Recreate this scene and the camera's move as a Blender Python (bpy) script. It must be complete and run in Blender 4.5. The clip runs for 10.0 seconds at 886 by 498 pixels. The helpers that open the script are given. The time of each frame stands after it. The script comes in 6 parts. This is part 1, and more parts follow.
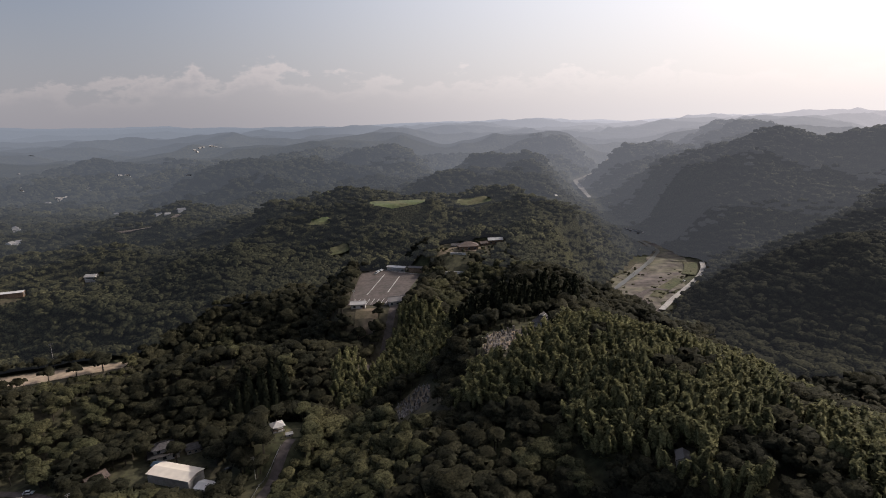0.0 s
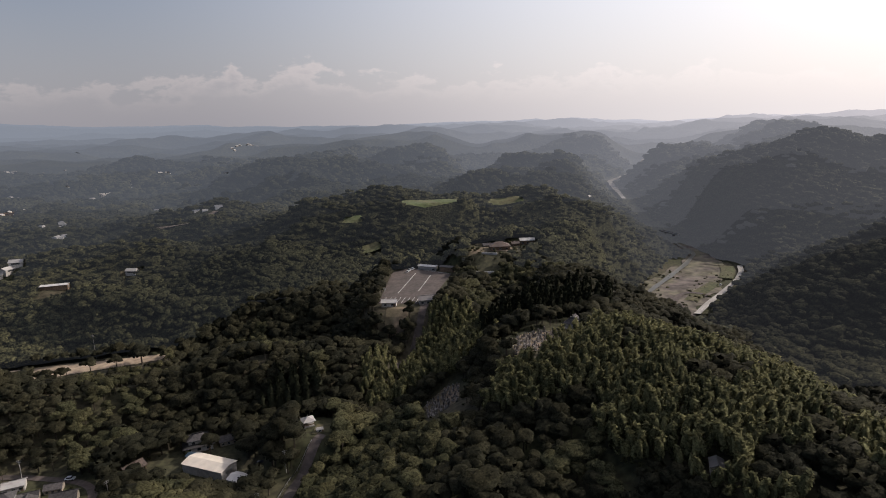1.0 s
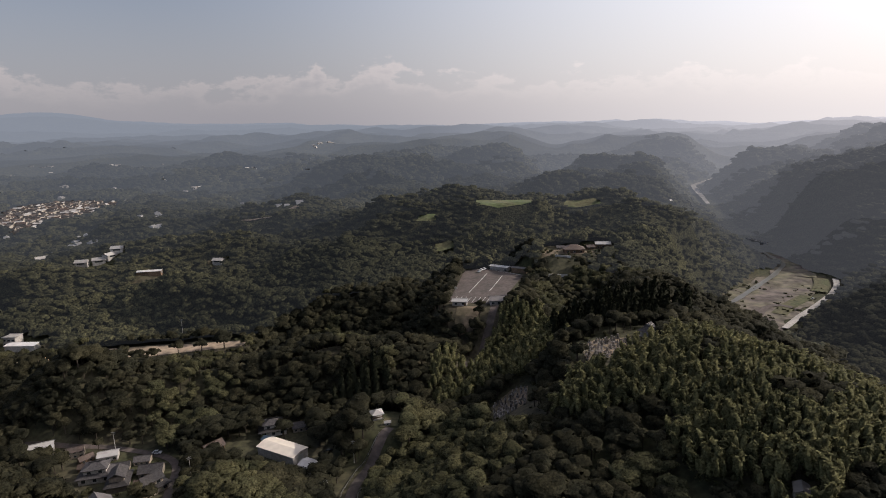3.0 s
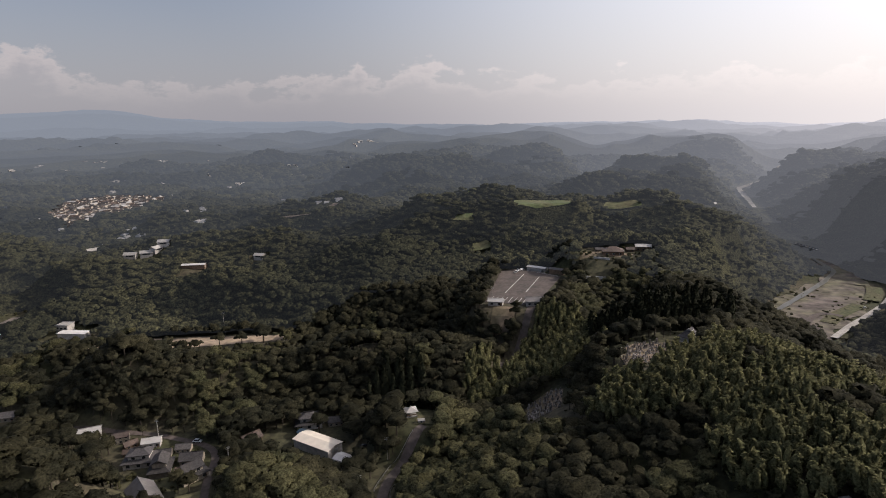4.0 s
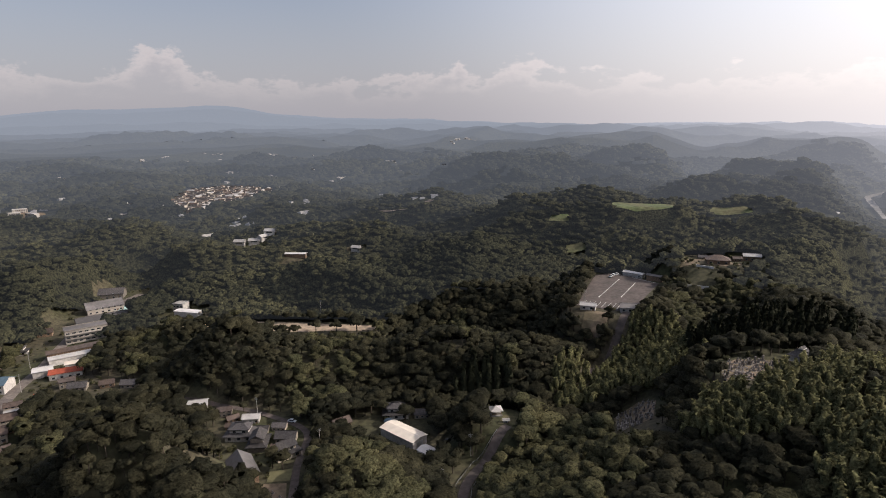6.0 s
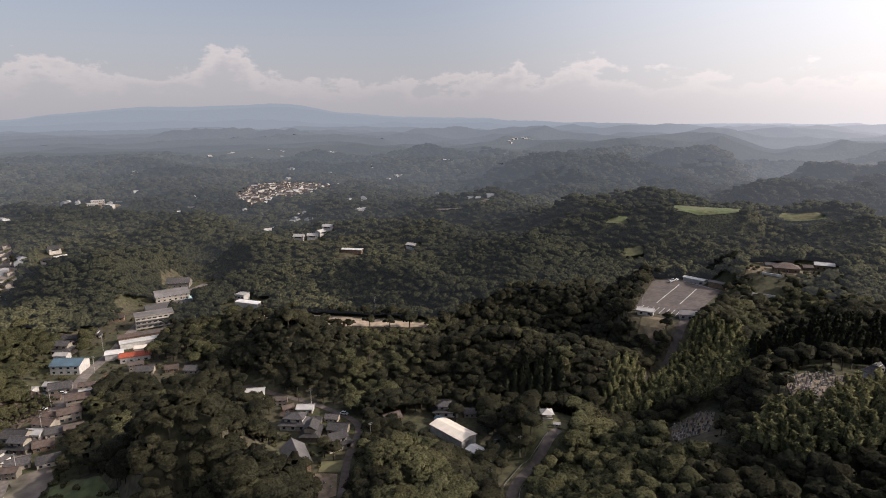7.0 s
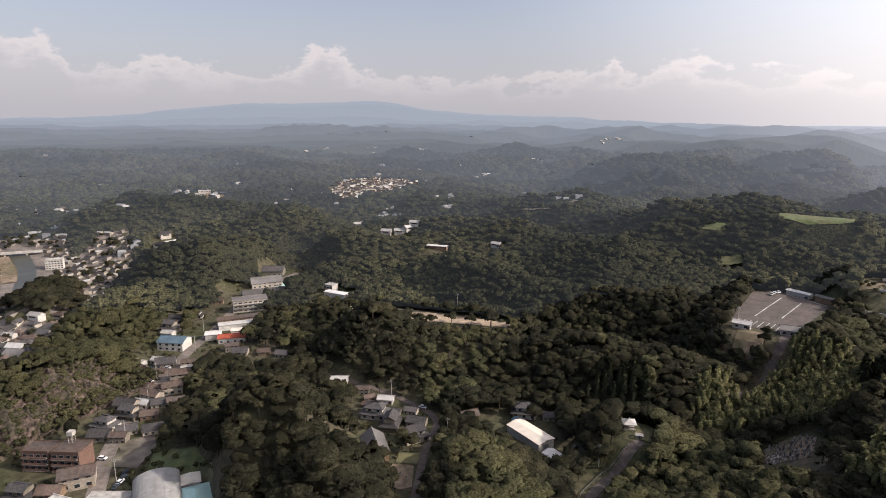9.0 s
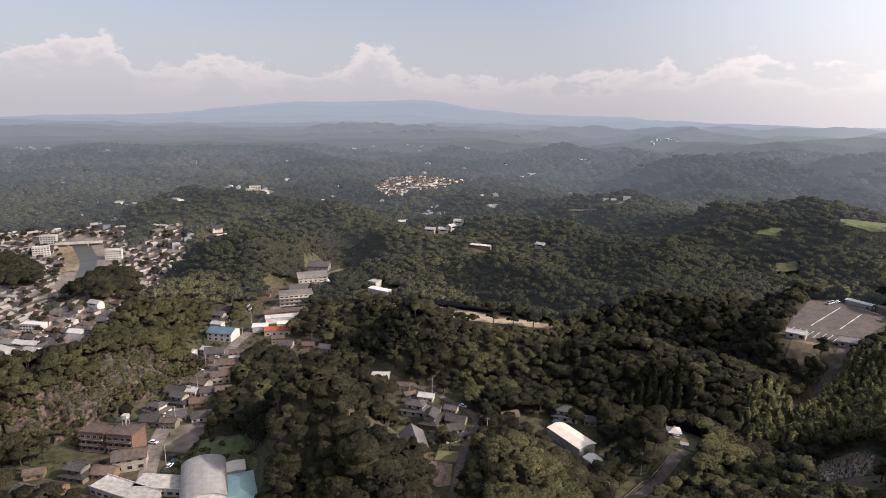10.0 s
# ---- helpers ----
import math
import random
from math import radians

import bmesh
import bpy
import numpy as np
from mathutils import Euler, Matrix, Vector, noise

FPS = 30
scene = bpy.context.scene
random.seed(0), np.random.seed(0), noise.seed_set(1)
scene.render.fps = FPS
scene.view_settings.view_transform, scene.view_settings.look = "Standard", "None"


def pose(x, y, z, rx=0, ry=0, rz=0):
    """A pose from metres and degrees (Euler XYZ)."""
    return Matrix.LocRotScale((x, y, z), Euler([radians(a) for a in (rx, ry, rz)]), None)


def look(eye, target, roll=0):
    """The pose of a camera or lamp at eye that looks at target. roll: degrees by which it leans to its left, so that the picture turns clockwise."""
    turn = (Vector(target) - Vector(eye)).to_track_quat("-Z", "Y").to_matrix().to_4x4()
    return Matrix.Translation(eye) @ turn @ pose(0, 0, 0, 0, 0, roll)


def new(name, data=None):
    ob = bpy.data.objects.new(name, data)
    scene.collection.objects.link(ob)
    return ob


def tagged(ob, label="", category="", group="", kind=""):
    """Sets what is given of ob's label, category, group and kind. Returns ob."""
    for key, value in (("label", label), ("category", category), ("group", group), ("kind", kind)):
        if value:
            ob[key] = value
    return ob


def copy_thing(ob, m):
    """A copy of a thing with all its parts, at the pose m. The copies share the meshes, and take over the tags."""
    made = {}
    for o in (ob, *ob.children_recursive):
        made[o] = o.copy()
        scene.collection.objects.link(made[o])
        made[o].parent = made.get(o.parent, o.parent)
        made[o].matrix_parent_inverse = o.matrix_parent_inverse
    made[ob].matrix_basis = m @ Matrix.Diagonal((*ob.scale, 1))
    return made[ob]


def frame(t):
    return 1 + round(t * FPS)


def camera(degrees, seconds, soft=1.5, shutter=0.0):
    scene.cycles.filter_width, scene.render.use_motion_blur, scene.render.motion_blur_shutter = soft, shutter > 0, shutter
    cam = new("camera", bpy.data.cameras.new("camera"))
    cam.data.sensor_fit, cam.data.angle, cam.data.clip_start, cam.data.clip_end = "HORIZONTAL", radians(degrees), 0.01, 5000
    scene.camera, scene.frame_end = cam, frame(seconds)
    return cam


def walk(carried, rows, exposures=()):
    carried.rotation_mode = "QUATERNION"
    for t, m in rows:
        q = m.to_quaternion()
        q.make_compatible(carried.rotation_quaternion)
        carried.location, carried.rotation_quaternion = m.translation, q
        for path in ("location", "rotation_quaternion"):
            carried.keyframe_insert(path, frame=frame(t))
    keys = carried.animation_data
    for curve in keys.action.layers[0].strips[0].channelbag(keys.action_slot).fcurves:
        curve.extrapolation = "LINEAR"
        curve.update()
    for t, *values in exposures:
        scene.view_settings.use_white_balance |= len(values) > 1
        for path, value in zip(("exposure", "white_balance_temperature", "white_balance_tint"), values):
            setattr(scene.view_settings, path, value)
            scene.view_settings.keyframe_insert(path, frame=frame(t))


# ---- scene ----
cam = camera(73.23, 10.0, soft=1.0)
PATH = [
    (0.0, pose(0.00, 0.00, 150.00, 77.59, 2.10, 0.24)),
    (0.5, pose(0.00, 0.00, 150.00, 77.62, 2.03, 1.77)),
    (1.0, pose(0.00, 0.00, 150.00, 77.65, 1.95, 3.35)),
    (1.5, pose(0.00, 0.00, 150.00, 77.70, 1.75, 5.14)),
    (2.0, pose(0.00, 0.00, 150.00, 77.72, 1.64, 6.71)),
    (2.5, pose(0.00, 0.00, 150.00, 77.79, 1.59, 8.69)),
    (4.0, pose(0.00, 0.00, 150.00, 77.85, 1.14, 14.27)),
    (4.5, pose(0.00, 0.00, 150.00, 77.85, 0.98, 16.36)),
    (5.0, pose(0.00, 0.00, 150.00, 77.83, 0.83, 18.21)),
    (5.5, pose(0.00, 0.00, 150.00, 77.83, 0.68, 20.66)),
    (7.0, pose(0.00, 0.00, 150.00, 77.75, 0.08, 28.90)),
    (7.5, pose(0.00, 0.00, 150.00, 77.71, -0.10, 31.11)),
    (8.0, pose(0.00, 0.00, 150.00, 77.64, -0.24, 33.22)),
    (8.5, pose(0.00, 0.00, 150.00, 77.62, -0.34, 35.29)),
    (9.0, pose(0.00, 0.00, 150.00, 77.57, -0.52, 37.33)),
    (9.5, pose(0.00, 0.00, 150.00, 77.51, -0.64, 39.54)),
    (10.0, pose(0.00, 0.00, 150.00, 77.42, -0.89, 41.70)),
]
walk(cam, PATH, exposures=[(0.0, -0.04, 6400, 14), (4.5, 0.1, 6400, 14), (7.0, 0.38, 6430, 14), (8.5, 0.53, 6430, 14), (10.0, 0.66, 6430, 14)])

# ---- world and sun ----
SUN_AZ, SUN_EL = 63.0, 34.0      # degrees clockwise from +y, degrees up
# the cumulus bank: bearing in degrees, and the height of its tops over the horizon
CLOUD_TOPS = [(-38, 0.055), (85, 0.085), (-6, 0.06), (9.6, 0.07), (13.6, 0.088), (17, 0.092), (21.1, 0.086), (22, 0.106), (22.6, 0.088), (25.7, 0.077), (30.6, 0.062), (33.2, 0.080), (35.7, 0.070), (38.3, 0.078),
              (43, 0.082), (45.1, 0.090), (46.6, 0.106), (48.7, 0.108), (50.7, 0.088), (53.3, 0.072), (56.2, 0.068), (58.6, 0.084), (61.8, 0.096), (64.2, 0.072), (68.1, 0.066), (68.9, 0.1), (70, 0.122), (71.5, 0.1), (73, 0.098), (75, 0.078), (77, 0.088)]


def make_world():
    w = bpy.data.worlds.new("sky")
    scene.world = w
    w.use_nodes = True
    nt = w.node_tree
    nt.nodes.clear()
    N, L = nt.nodes.new, nt.links.new
    out, bg = N("ShaderNodeOutputWorld"), N("ShaderNodeBackground")
    sky = N("ShaderNodeTexSky")
    sky.sky_type, sky.sun_disc = "NISHITA", False
    sky.sun_elevation, sky.sun_rotation = radians(SUN_EL), radians(SUN_AZ)
    sky.air_density, sky.dust_density, sky.ozone_density, sky.altitude = 1.0, 3.0, 1.0, 300
    bg.inputs["Strength"].default_value = 0.10
    tc = N("ShaderNodeTexCoord")
    sep = N("ShaderNodeSeparateXYZ")
    L(tc.outputs["Generated"], sep.inputs[0])
    # moist air whitens the sky towards the horizon
    hz = N("ShaderNodeMapRange")
    hz.interpolation_type = "SMOOTHSTEP"
    hz.inputs["From Min"].default_value, hz.inputs["From Max"].default_value = -0.02, 0.36
    hz.inputs["To Min"].default_value, hz.inputs["To Max"].default_value = 0.85, 0.05
    L(sep.outputs["Z"], hz.inputs["Value"])
    mx = N("ShaderNodeMix")
    mx.data_type = "RGBA"
    mx.inputs["B"].default_value = (3.8, 3.7, 3.95, 1)
    L(hz.outputs[0], mx.inputs["Factor"])
    L(sky.outputs[0], mx.inputs["A"])
    # a bank of cumulus low over the horizon
    mp = N("ShaderNodeMapping")
    mp.inputs["Scale"].default_value = (1.0, 1.0, 2.1)
    L(tc.outputs["Generated"], mp.inputs["Vector"])
    n1 = N("ShaderNodeTexNoise")
    n1.inputs["Scale"].default_value, n1.inputs["Detail"].default_value, n1.inputs["Roughness"].default_value = 13.0, 8, 0.62
    L(mp.outputs[0], n1.inputs["Vector"])
    # how high the bank reaches, by compass bearing
    turn = N("ShaderNodeMath")
    turn.operation = "ARCTAN2"
    back = N("ShaderNodeMath")
    back.operation = "MULTIPLY"
    back.inputs[1].default_value = -1.0
    L(sep.outputs["X"], back.inputs[0])
    L(back.outputs[0], turn.inputs[0])
    L(sep.outputs["Y"], turn.inputs[1])
    span = N("ShaderNodeMapRange")
    span.inputs["From Min"].default_value, span.inputs["From Max"].default_value = radians(-40), radians(85)
    L(turn.outputs[0], span.inputs["Value"])
    tops = N("ShaderNodeValToRGB")
    for k, (bearing, high) in enumerate(CLOUD_TOPS):
        at = (bearing + 40) / 125
        stop = tops.color_ramp.elements[0] if k == 0 else tops.color_ramp.elements[1] if k == 1 else tops.color_ramp.elements.new(at)
        stop.position, stop.color = at, (high * 5, high * 5, high * 5, 1)
    L(span.outputs[0], tops.inputs["Fac"])
    high_ = N("ShaderNodeMath")
    high_.operation = "MULTIPLY"
    high_.inputs[1].default_value = 0.2
    L(tops.outputs["Color"], high_.inputs[0])
    ruffle = N("ShaderNodeMapRange")
    ruffle.clamp = False
    ruffle.inputs["From Min"].default_value, ruffle.inputs["From Max"].default_value = 0.3, 0.7
    ruffle.inputs["To Min"].default_value, ruffle.inputs["To Max"].default_value = -0.042, 0.026
    L(n1.outputs["Fac"], ruffle.inputs["Value"])
    edge = N("ShaderNodeMath")
    L(high_.outputs[0], edge.inputs[0])
    L(ruffle.outputs[0], edge.inputs[1])
    under = N("ShaderNodeMath")          # how far below the cloud's edge
    under.operation = "SUBTRACT"
    L(edge.outputs[0], under.inputs[0])
    L(sep.outputs["Z"], under.inputs[1])
    cov = N("ShaderNodeMapRange")
    cov.interpolation_type = "SMOOTHSTEP"
    cov.inputs["From Min"].default_value, cov.inputs["From Max"].default_value = -0.003, 0.014
    cov.inputs["To Max"].default_value = 0.6
    L(under.outputs[0], cov.inputs["Value"])
    low = N("ShaderNodeMapRange")          # cloud feet melt into the haze
    low.interpolation_type = "SMOOTHSTEP"
    low.inputs["From Min"].default_value, low.inputs["From Max"].default_value = 0.01, 0.10
    L(sep.outputs["Z"], low.inputs["Value"])
    mul = N("ShaderNodeMath")
    mul.operation = "MULTIPLY"
    L(cov.outputs[0], mul.inputs[0])
    L(low.outputs[0], mul.inputs[1])
    cl = N("ShaderNodeMix")
    cl.data_type = "RGBA"
    body = N("ShaderNodeMix")              # grey bellies, bright tops
    body.data_type = "RGBA"
    body.inputs["A"].default_value, body.inputs["B"].default_value = (4.1, 3.85, 3.95, 1), (6.3, 5.6, 5.35, 1)
    lit = N("ShaderNodeMapRange")
    lit.interpolation_type = "SMOOTHSTEP"
    lit.inputs["From Min"].default_value, lit.inputs["From Max"].default_value = 0.046, 0.004
    L(under.outputs[0], lit.inputs["Value"])
    L(lit.outputs[0], body.inputs["Factor"])
    L(body.outputs["Result"], cl.inputs["B"])
    L(mul.outputs[0], cl.inputs["Factor"])
    L(mx.outputs["Result"], cl.inputs["A"])
    # bright veil of haze round the sun
    dot = N("ShaderNodeVectorMath")
    dot.operation = "DOT_PRODUCT"
    a, e = radians(SUN_AZ), radians(SUN_EL)
    dot.inputs[1].default_value = (math.sin(a) * math.cos(e), math.cos(a) * math.cos(e), math.sin(e))
    L(tc.outputs["Generated"], dot.inputs[0])
    gl = N("ShaderNodeMapRange")
    gl.interpolation_type = "SMOOTHSTEP"
    gl.inputs["From Min"].default_value, gl.inputs["From Max"].default_value = -0.05, 1.0
    gl.inputs["To Max"].default_value = 6.7
    L(dot.outputs["Value"], gl.inputs["Value"])
    ad = N("ShaderNodeMix")
    ad.data_type, ad.blend_type = "RGBA", "ADD"
    ad.inputs["Factor"].default_value = 1.0
    tint = N("ShaderNodeMix")
    tint.data_type, tint.blend_type = "RGBA", "MULTIPLY"
    tint.inputs["Factor"].default_value = 1.0
    tint.inputs["B"].default_value = (1.0, 0.93, 0.86, 1)
    L(gl.outputs[0], tint.inputs["A"])
    L(cl.outputs["Result"], ad.inputs["A"])
    L(tint.outputs["Result"], ad.inputs["B"])
    L(ad.outputs["Result"], bg.inputs["Color"])
    L(bg.outputs[0], out.inputs[0])


make_world()
sun = new("sun", bpy.data.lights.new("sun", "SUN"))
sun.data.energy, sun.data.angle, sun.data.color = 3.7, radians(0.6), (1.0, 0.93, 0.82)
a, e = radians(SUN_AZ), radians(SUN_EL)
sun.matrix_world = look((1000 * math.sin(a) * math.cos(e), 1000 * math.cos(a) * math.cos(e), 1000 * math.sin(e)), (0, 0, 0))

# ---- lie of the land ----
def vnoise(x, y, cell, seed=0):
    """Smooth value noise, -1 to 1, on arrays."""
    x, y = np.asarray(x, float) / cell, np.asarray(y, float) / cell
    i, j = np.floor(x), np.floor(y)
    u, v = x - i, y - j
    u, v = u * u * (3 - 2 * u), v * v * (3 - 2 * v)

    def h(a, b):
        s = np.sin(a * 127.1 + b * 311.7 + seed * 74.7) * 43758.5453
        return 2 * (s - np.floor(s)) - 1
    return ((h(i, j) * (1 - u) + h(i + 1, j) * u) * (1 - v) + (h(i, j + 1) * (1 - u) + h(i + 1, j + 1) * u) * v)


def along(x, y, pts):
    """Distance from points to a polyline, and how far along it (0 to 1) the nearest place lies."""
    best, frac = np.full(np.shape(x), 1e9), np.zeros(np.shape(x))
    n = len(pts) - 1
    for k in range(n):
        (ax, ay), (bx, by) = pts[k][:2], pts[k + 1][:2]
        dx, dy = bx - ax, by - ay
        t = np.clip(((x - ax) * dx + (y - ay) * dy) / (dx * dx + dy * dy), 0, 1)
        d = np.hypot(x - ax - t * dx, y - ay - t * dy)
        frac = np.where(d < best, (k + t) / n, frac)
        best = np.minimum(best, d)
    return best, frac


def ridge(acc, x, y, a, b, w, h1, h2, p=5.0):
    """Adds one long hill from a to b, w metres to its foot, to the union of hills."""
    d, f = along(x, y, (a, b))
    q = np.clip(1 - (d / w) ** 2, 0, 1) ** 2
    acc += np.abs((h1 + (h2 - h1) * f) * q) ** p


def crest(acc, x, y, pts, w, p=5.0):
    """Adds a hill along a crest line whose corners are x, y and height, w metres to its foot."""
    d, f = along(x, y, pts)
    h = np.interp(f, np.linspace(0, 1, len(pts)), [q[2] for q in pts])
    t = np.clip(1 - d / w, 0, 1)
    acc += np.abs(h * t * t * (3 - 2 * t)) ** p


RIVER = [(134, 440), (168, 520), (205, 580), (235, 632), (248, 680), (240, 740), (232, 830), (240, 1010), (266, 1250), (343, 1383), (452, 1695)]


STREET = [(-205, 62), (-230, 80), (-250, 92), (-272, 106), (-284, 120), (-305, 142), (-330, 168), (-350, 190), (-368, 218), (-395, 250), (-416, 278), (-440, 305), (-450, 360)]


def ground(x, y):
    x, y = np.asarray(x, float), np.asarray(y, float)
    r = np.hypot(x, y)
    acc = np.zeros(np.shape(x))
    R = lambda *s: ridge(acc, x, y, *s)
    # near: the bamboo ridge, its flank, the two knolls by the hamlet, the wooded ridge behind it
    R((70, 240), (128, 90), 125, 50, 51)
    R((-5, 150), (30, 250), 90, 27, 34)
    crest(acc, x, y, [(-212, 112, 18), (-200, 126, 33), (-195, 138, 38), (-182, 143, 35), (-168, 143, 32), (-159, 138, 25)], 44)
    R((-120, 176), (-104, 158), 38, 16, 14)
    crest(acc, x, y, [(-246, 256, 26), (-232, 259, 20), (-212, 269, 15), (-188, 281, 14), (-169, 288, 13), (-150, 296, 18), (-121, 303, 24), (-102, 305, 23), (-86, 308, 24), (-66, 312, 20)], 46)
    # the higher ridge over the sports ground
    crest(acc, x, y, [(-345, 366, 6), (-333, 378, 12), (-322, 395, 22), (-290, 401, 28), (-245, 384, 29), (-215, 388, 23), (-174, 392, 19), (-143, 392, 19), (-112, 394, 23), (-86, 386, 20)], 48)
    # temple knoll and the castle hill with its terraces
    R((40, 300), (70, 380), 110, 42, 40)
    R((-40, 400), (20, 480), 110, 34, 48)
    R((-90, 620), (50, 640), 190, 64, 58)
    R((-200, 660), (-90, 620), 180, 48, 60)
    R((0, 930), (42, 925), 135, 60, 56)
    R((92, 900), (120, 960), 120, 50, 55)
    R((95, 1140), (160, 1125), 170, 64, 60)
    R((215, 1570), (300, 1550), 200, 74, 68)
    R((80, 440), (100, 600), 110, 34, 46)
    # slopes west of the car park
    R((-240, 540), (-120, 480), 150, 36, 34)
    R((-470, 430), (-330, 520), 140, 30, 34)
    R((-560, 640), (-330, 700), 140, 22, 44)
    # hill between the street and the town, its cliff end, the dark knoll
    R((-490, 258), (-468, 288), 56, 30, 33)
    R((-430, 165), (-450, 215), 42, 12, 18)
    R((-490, 330), (-530, 430), 100, 30, 34)
    R((-338, 50), (-348, 150), 46, 22, 17)
    R((-500, 165), (-485, 150), 40, 22, 22)
    R((-700, 330), (-560, 400), 150, 44, 40)
    # across the river
    R((300, 430), (430, 530), 140, 40, 72)
    R((320, 850), (420, 800), 140, 52, 94)
    R((400, 800), (580, 720), 230, 94, 110)
    R((540, 960), (680, 1500), 220, 84, 88)
    R((750, 1700), (1200, 2000), 420, 64, 62)
    # far hills
    R((-1900, 1550), (-1650, 1700), 420, 88, 86)
    R((-420, 1180), (-250, 1250), 200, 66, 60)
    R((-190, 1350), (-130, 1340), 130, 78, 76)
    R((480, 2400), (900, 2500), 500, 70, 64)
    hills = acc ** 0.2
    # gullies and small spurs
    hills = hills + np.interp(r, [330, 460, 900], [0, 10, 17]) * np.clip(hills / 20, 0, 1) * (0.55 - 1.5 * np.abs(vnoise(x, y, 115, 15)))
    hills = hills + np.interp(r, [150, 420, 700, 1500], [0, 5, 9, 12]) * np.clip(hills / 24, 0, 1) * (0.4 - 1.2 * np.abs(vnoise(x, y, 52, 17)))
    # the country rises slowly away, rolling
    far = np.interp(r, [0, 650, 1000, 1500, 2500, 4800, 6000], [0, 4, 22, 44, 70, 104, 112])
    amp = np.interp(r, [0, 500, 900, 1500, 2600, 4800], [0, 4, 26, 42, 36, 22])
    amp = amp * np.interp(np.degrees(np.arctan2(-x, y)), [20, 45], [1, 0.42])       # flatter country to the west
    roll = 0.7 - 1.5 * np.abs(vnoise(x, y, 520, 3)) + 0.5 * vnoise(x, y, 170, 5) + 0.45 * (0.5 - np.abs(vnoise(x, y, 230, 14)) * 1.6) + 0.22 * (0.5 - np.abs(vnoise(x, y, 95, 16)) * 1.6)
    z = far + amp * roll
    z = np.maximum(z, hills + 0.25 * amp * roll) + np.minimum(np.maximum(z, 0), hills) * 0.15
    # mountains on the rim
    az = np.degrees(np.arctan2(-x, y))
    rim = np.interp(az, [-180, -40, -31, -25, -20, -16, -6, 10, 18, 22.9, 24.5, 30.4, 34.5, 39.3, 41, 42.5, 44.6, 46, 51.3, 56.4, 60.3, 64.5, 70, 75, 78, 95, 180],
                    [80, 40, 40, 48, 72, 60, 105, 104, 118, 134, 150, 150, 165, 196, 222, 240, 256, 248, 226, 215, 182, 138, 112, 108, 84, 80, 90])
    k = np.clip((r - 3300) / 1200, 0, 1) ** 2
    z = z + (rim + 9 * vnoise(x, y, 260, 8) - z) * k
    # river bed
    d, f_ = along(x, y, RIVER)
    k = np.clip((d - np.interp(f_, [0, 0.3, 0.4, 1], [36, 34, 13, 12])) / np.interp(f_, [0, 0.4, 0.6, 0.75, 1], [46, 50, 70, 85, 110]), 0, 1)
    bed = np.interp(f_, [0, 0.5, 0.7, 0.9, 1], [-12, -12, 2, 8, 14])
    z = np.where(k < 1, bed + (z - bed) * k * k * (3 - 2 * k), z)
    # the street's valley floor
    d, _ = along(x, y, STREET)
    k = np.clip((d - 17) / 28, 0, 1)
    z = np.where(k < 1, 1 + (z - 1) * k * k * (3 - 2 * k), z)
    # levelled places: x, y, half sizes, turn, height, soft edge
    for cx, cy, hx, hy, turn, h, soft in FLATS:
        c, s = math.cos(radians(turn)), math.sin(radians(turn))
        u, v = (x - cx) * c + (y - cy) * s, -(x - cx) * s + (y - cy) * c
        d = np.hypot(np.maximum(np.abs(u) - hx, 0), np.maximum(np.abs(v) - hy, 0))
        k = np.clip(1 - d / soft, 0, 1)
        k = k * k * (3 - 2 * k)
        z = z * (1 - k) + h * k
    return z


FLATS = [
    (-44, 405, 24, 48, 3, 35, 25),
    (-262, 313, 70, 13, 21, 10, 18),
    (-215, 84, 26, 20, 60, 1, 18),
    (-160, 166, 9, 18, -35, 2, 12),
    (-149, 185, 28, 6, 120, 2, 9),
    (-359, 336, 25, 12, 30, 4, 15),
    (34, 284, 26, 12, 35, 42, 12),
    (16, 468, 34, 14, 0, 48, 15),
    (-46, 592, 28, 9, 15, 66, 22),
    (-168, 645, 22, 8, 0, 61, 22),
    (-80, 247, 9, 8, 0, 13, 16),
    (-750, 770, 120, 105, 30, 28, 80),
    (-835, 480, 66, 44, 20, 29, 70),
]

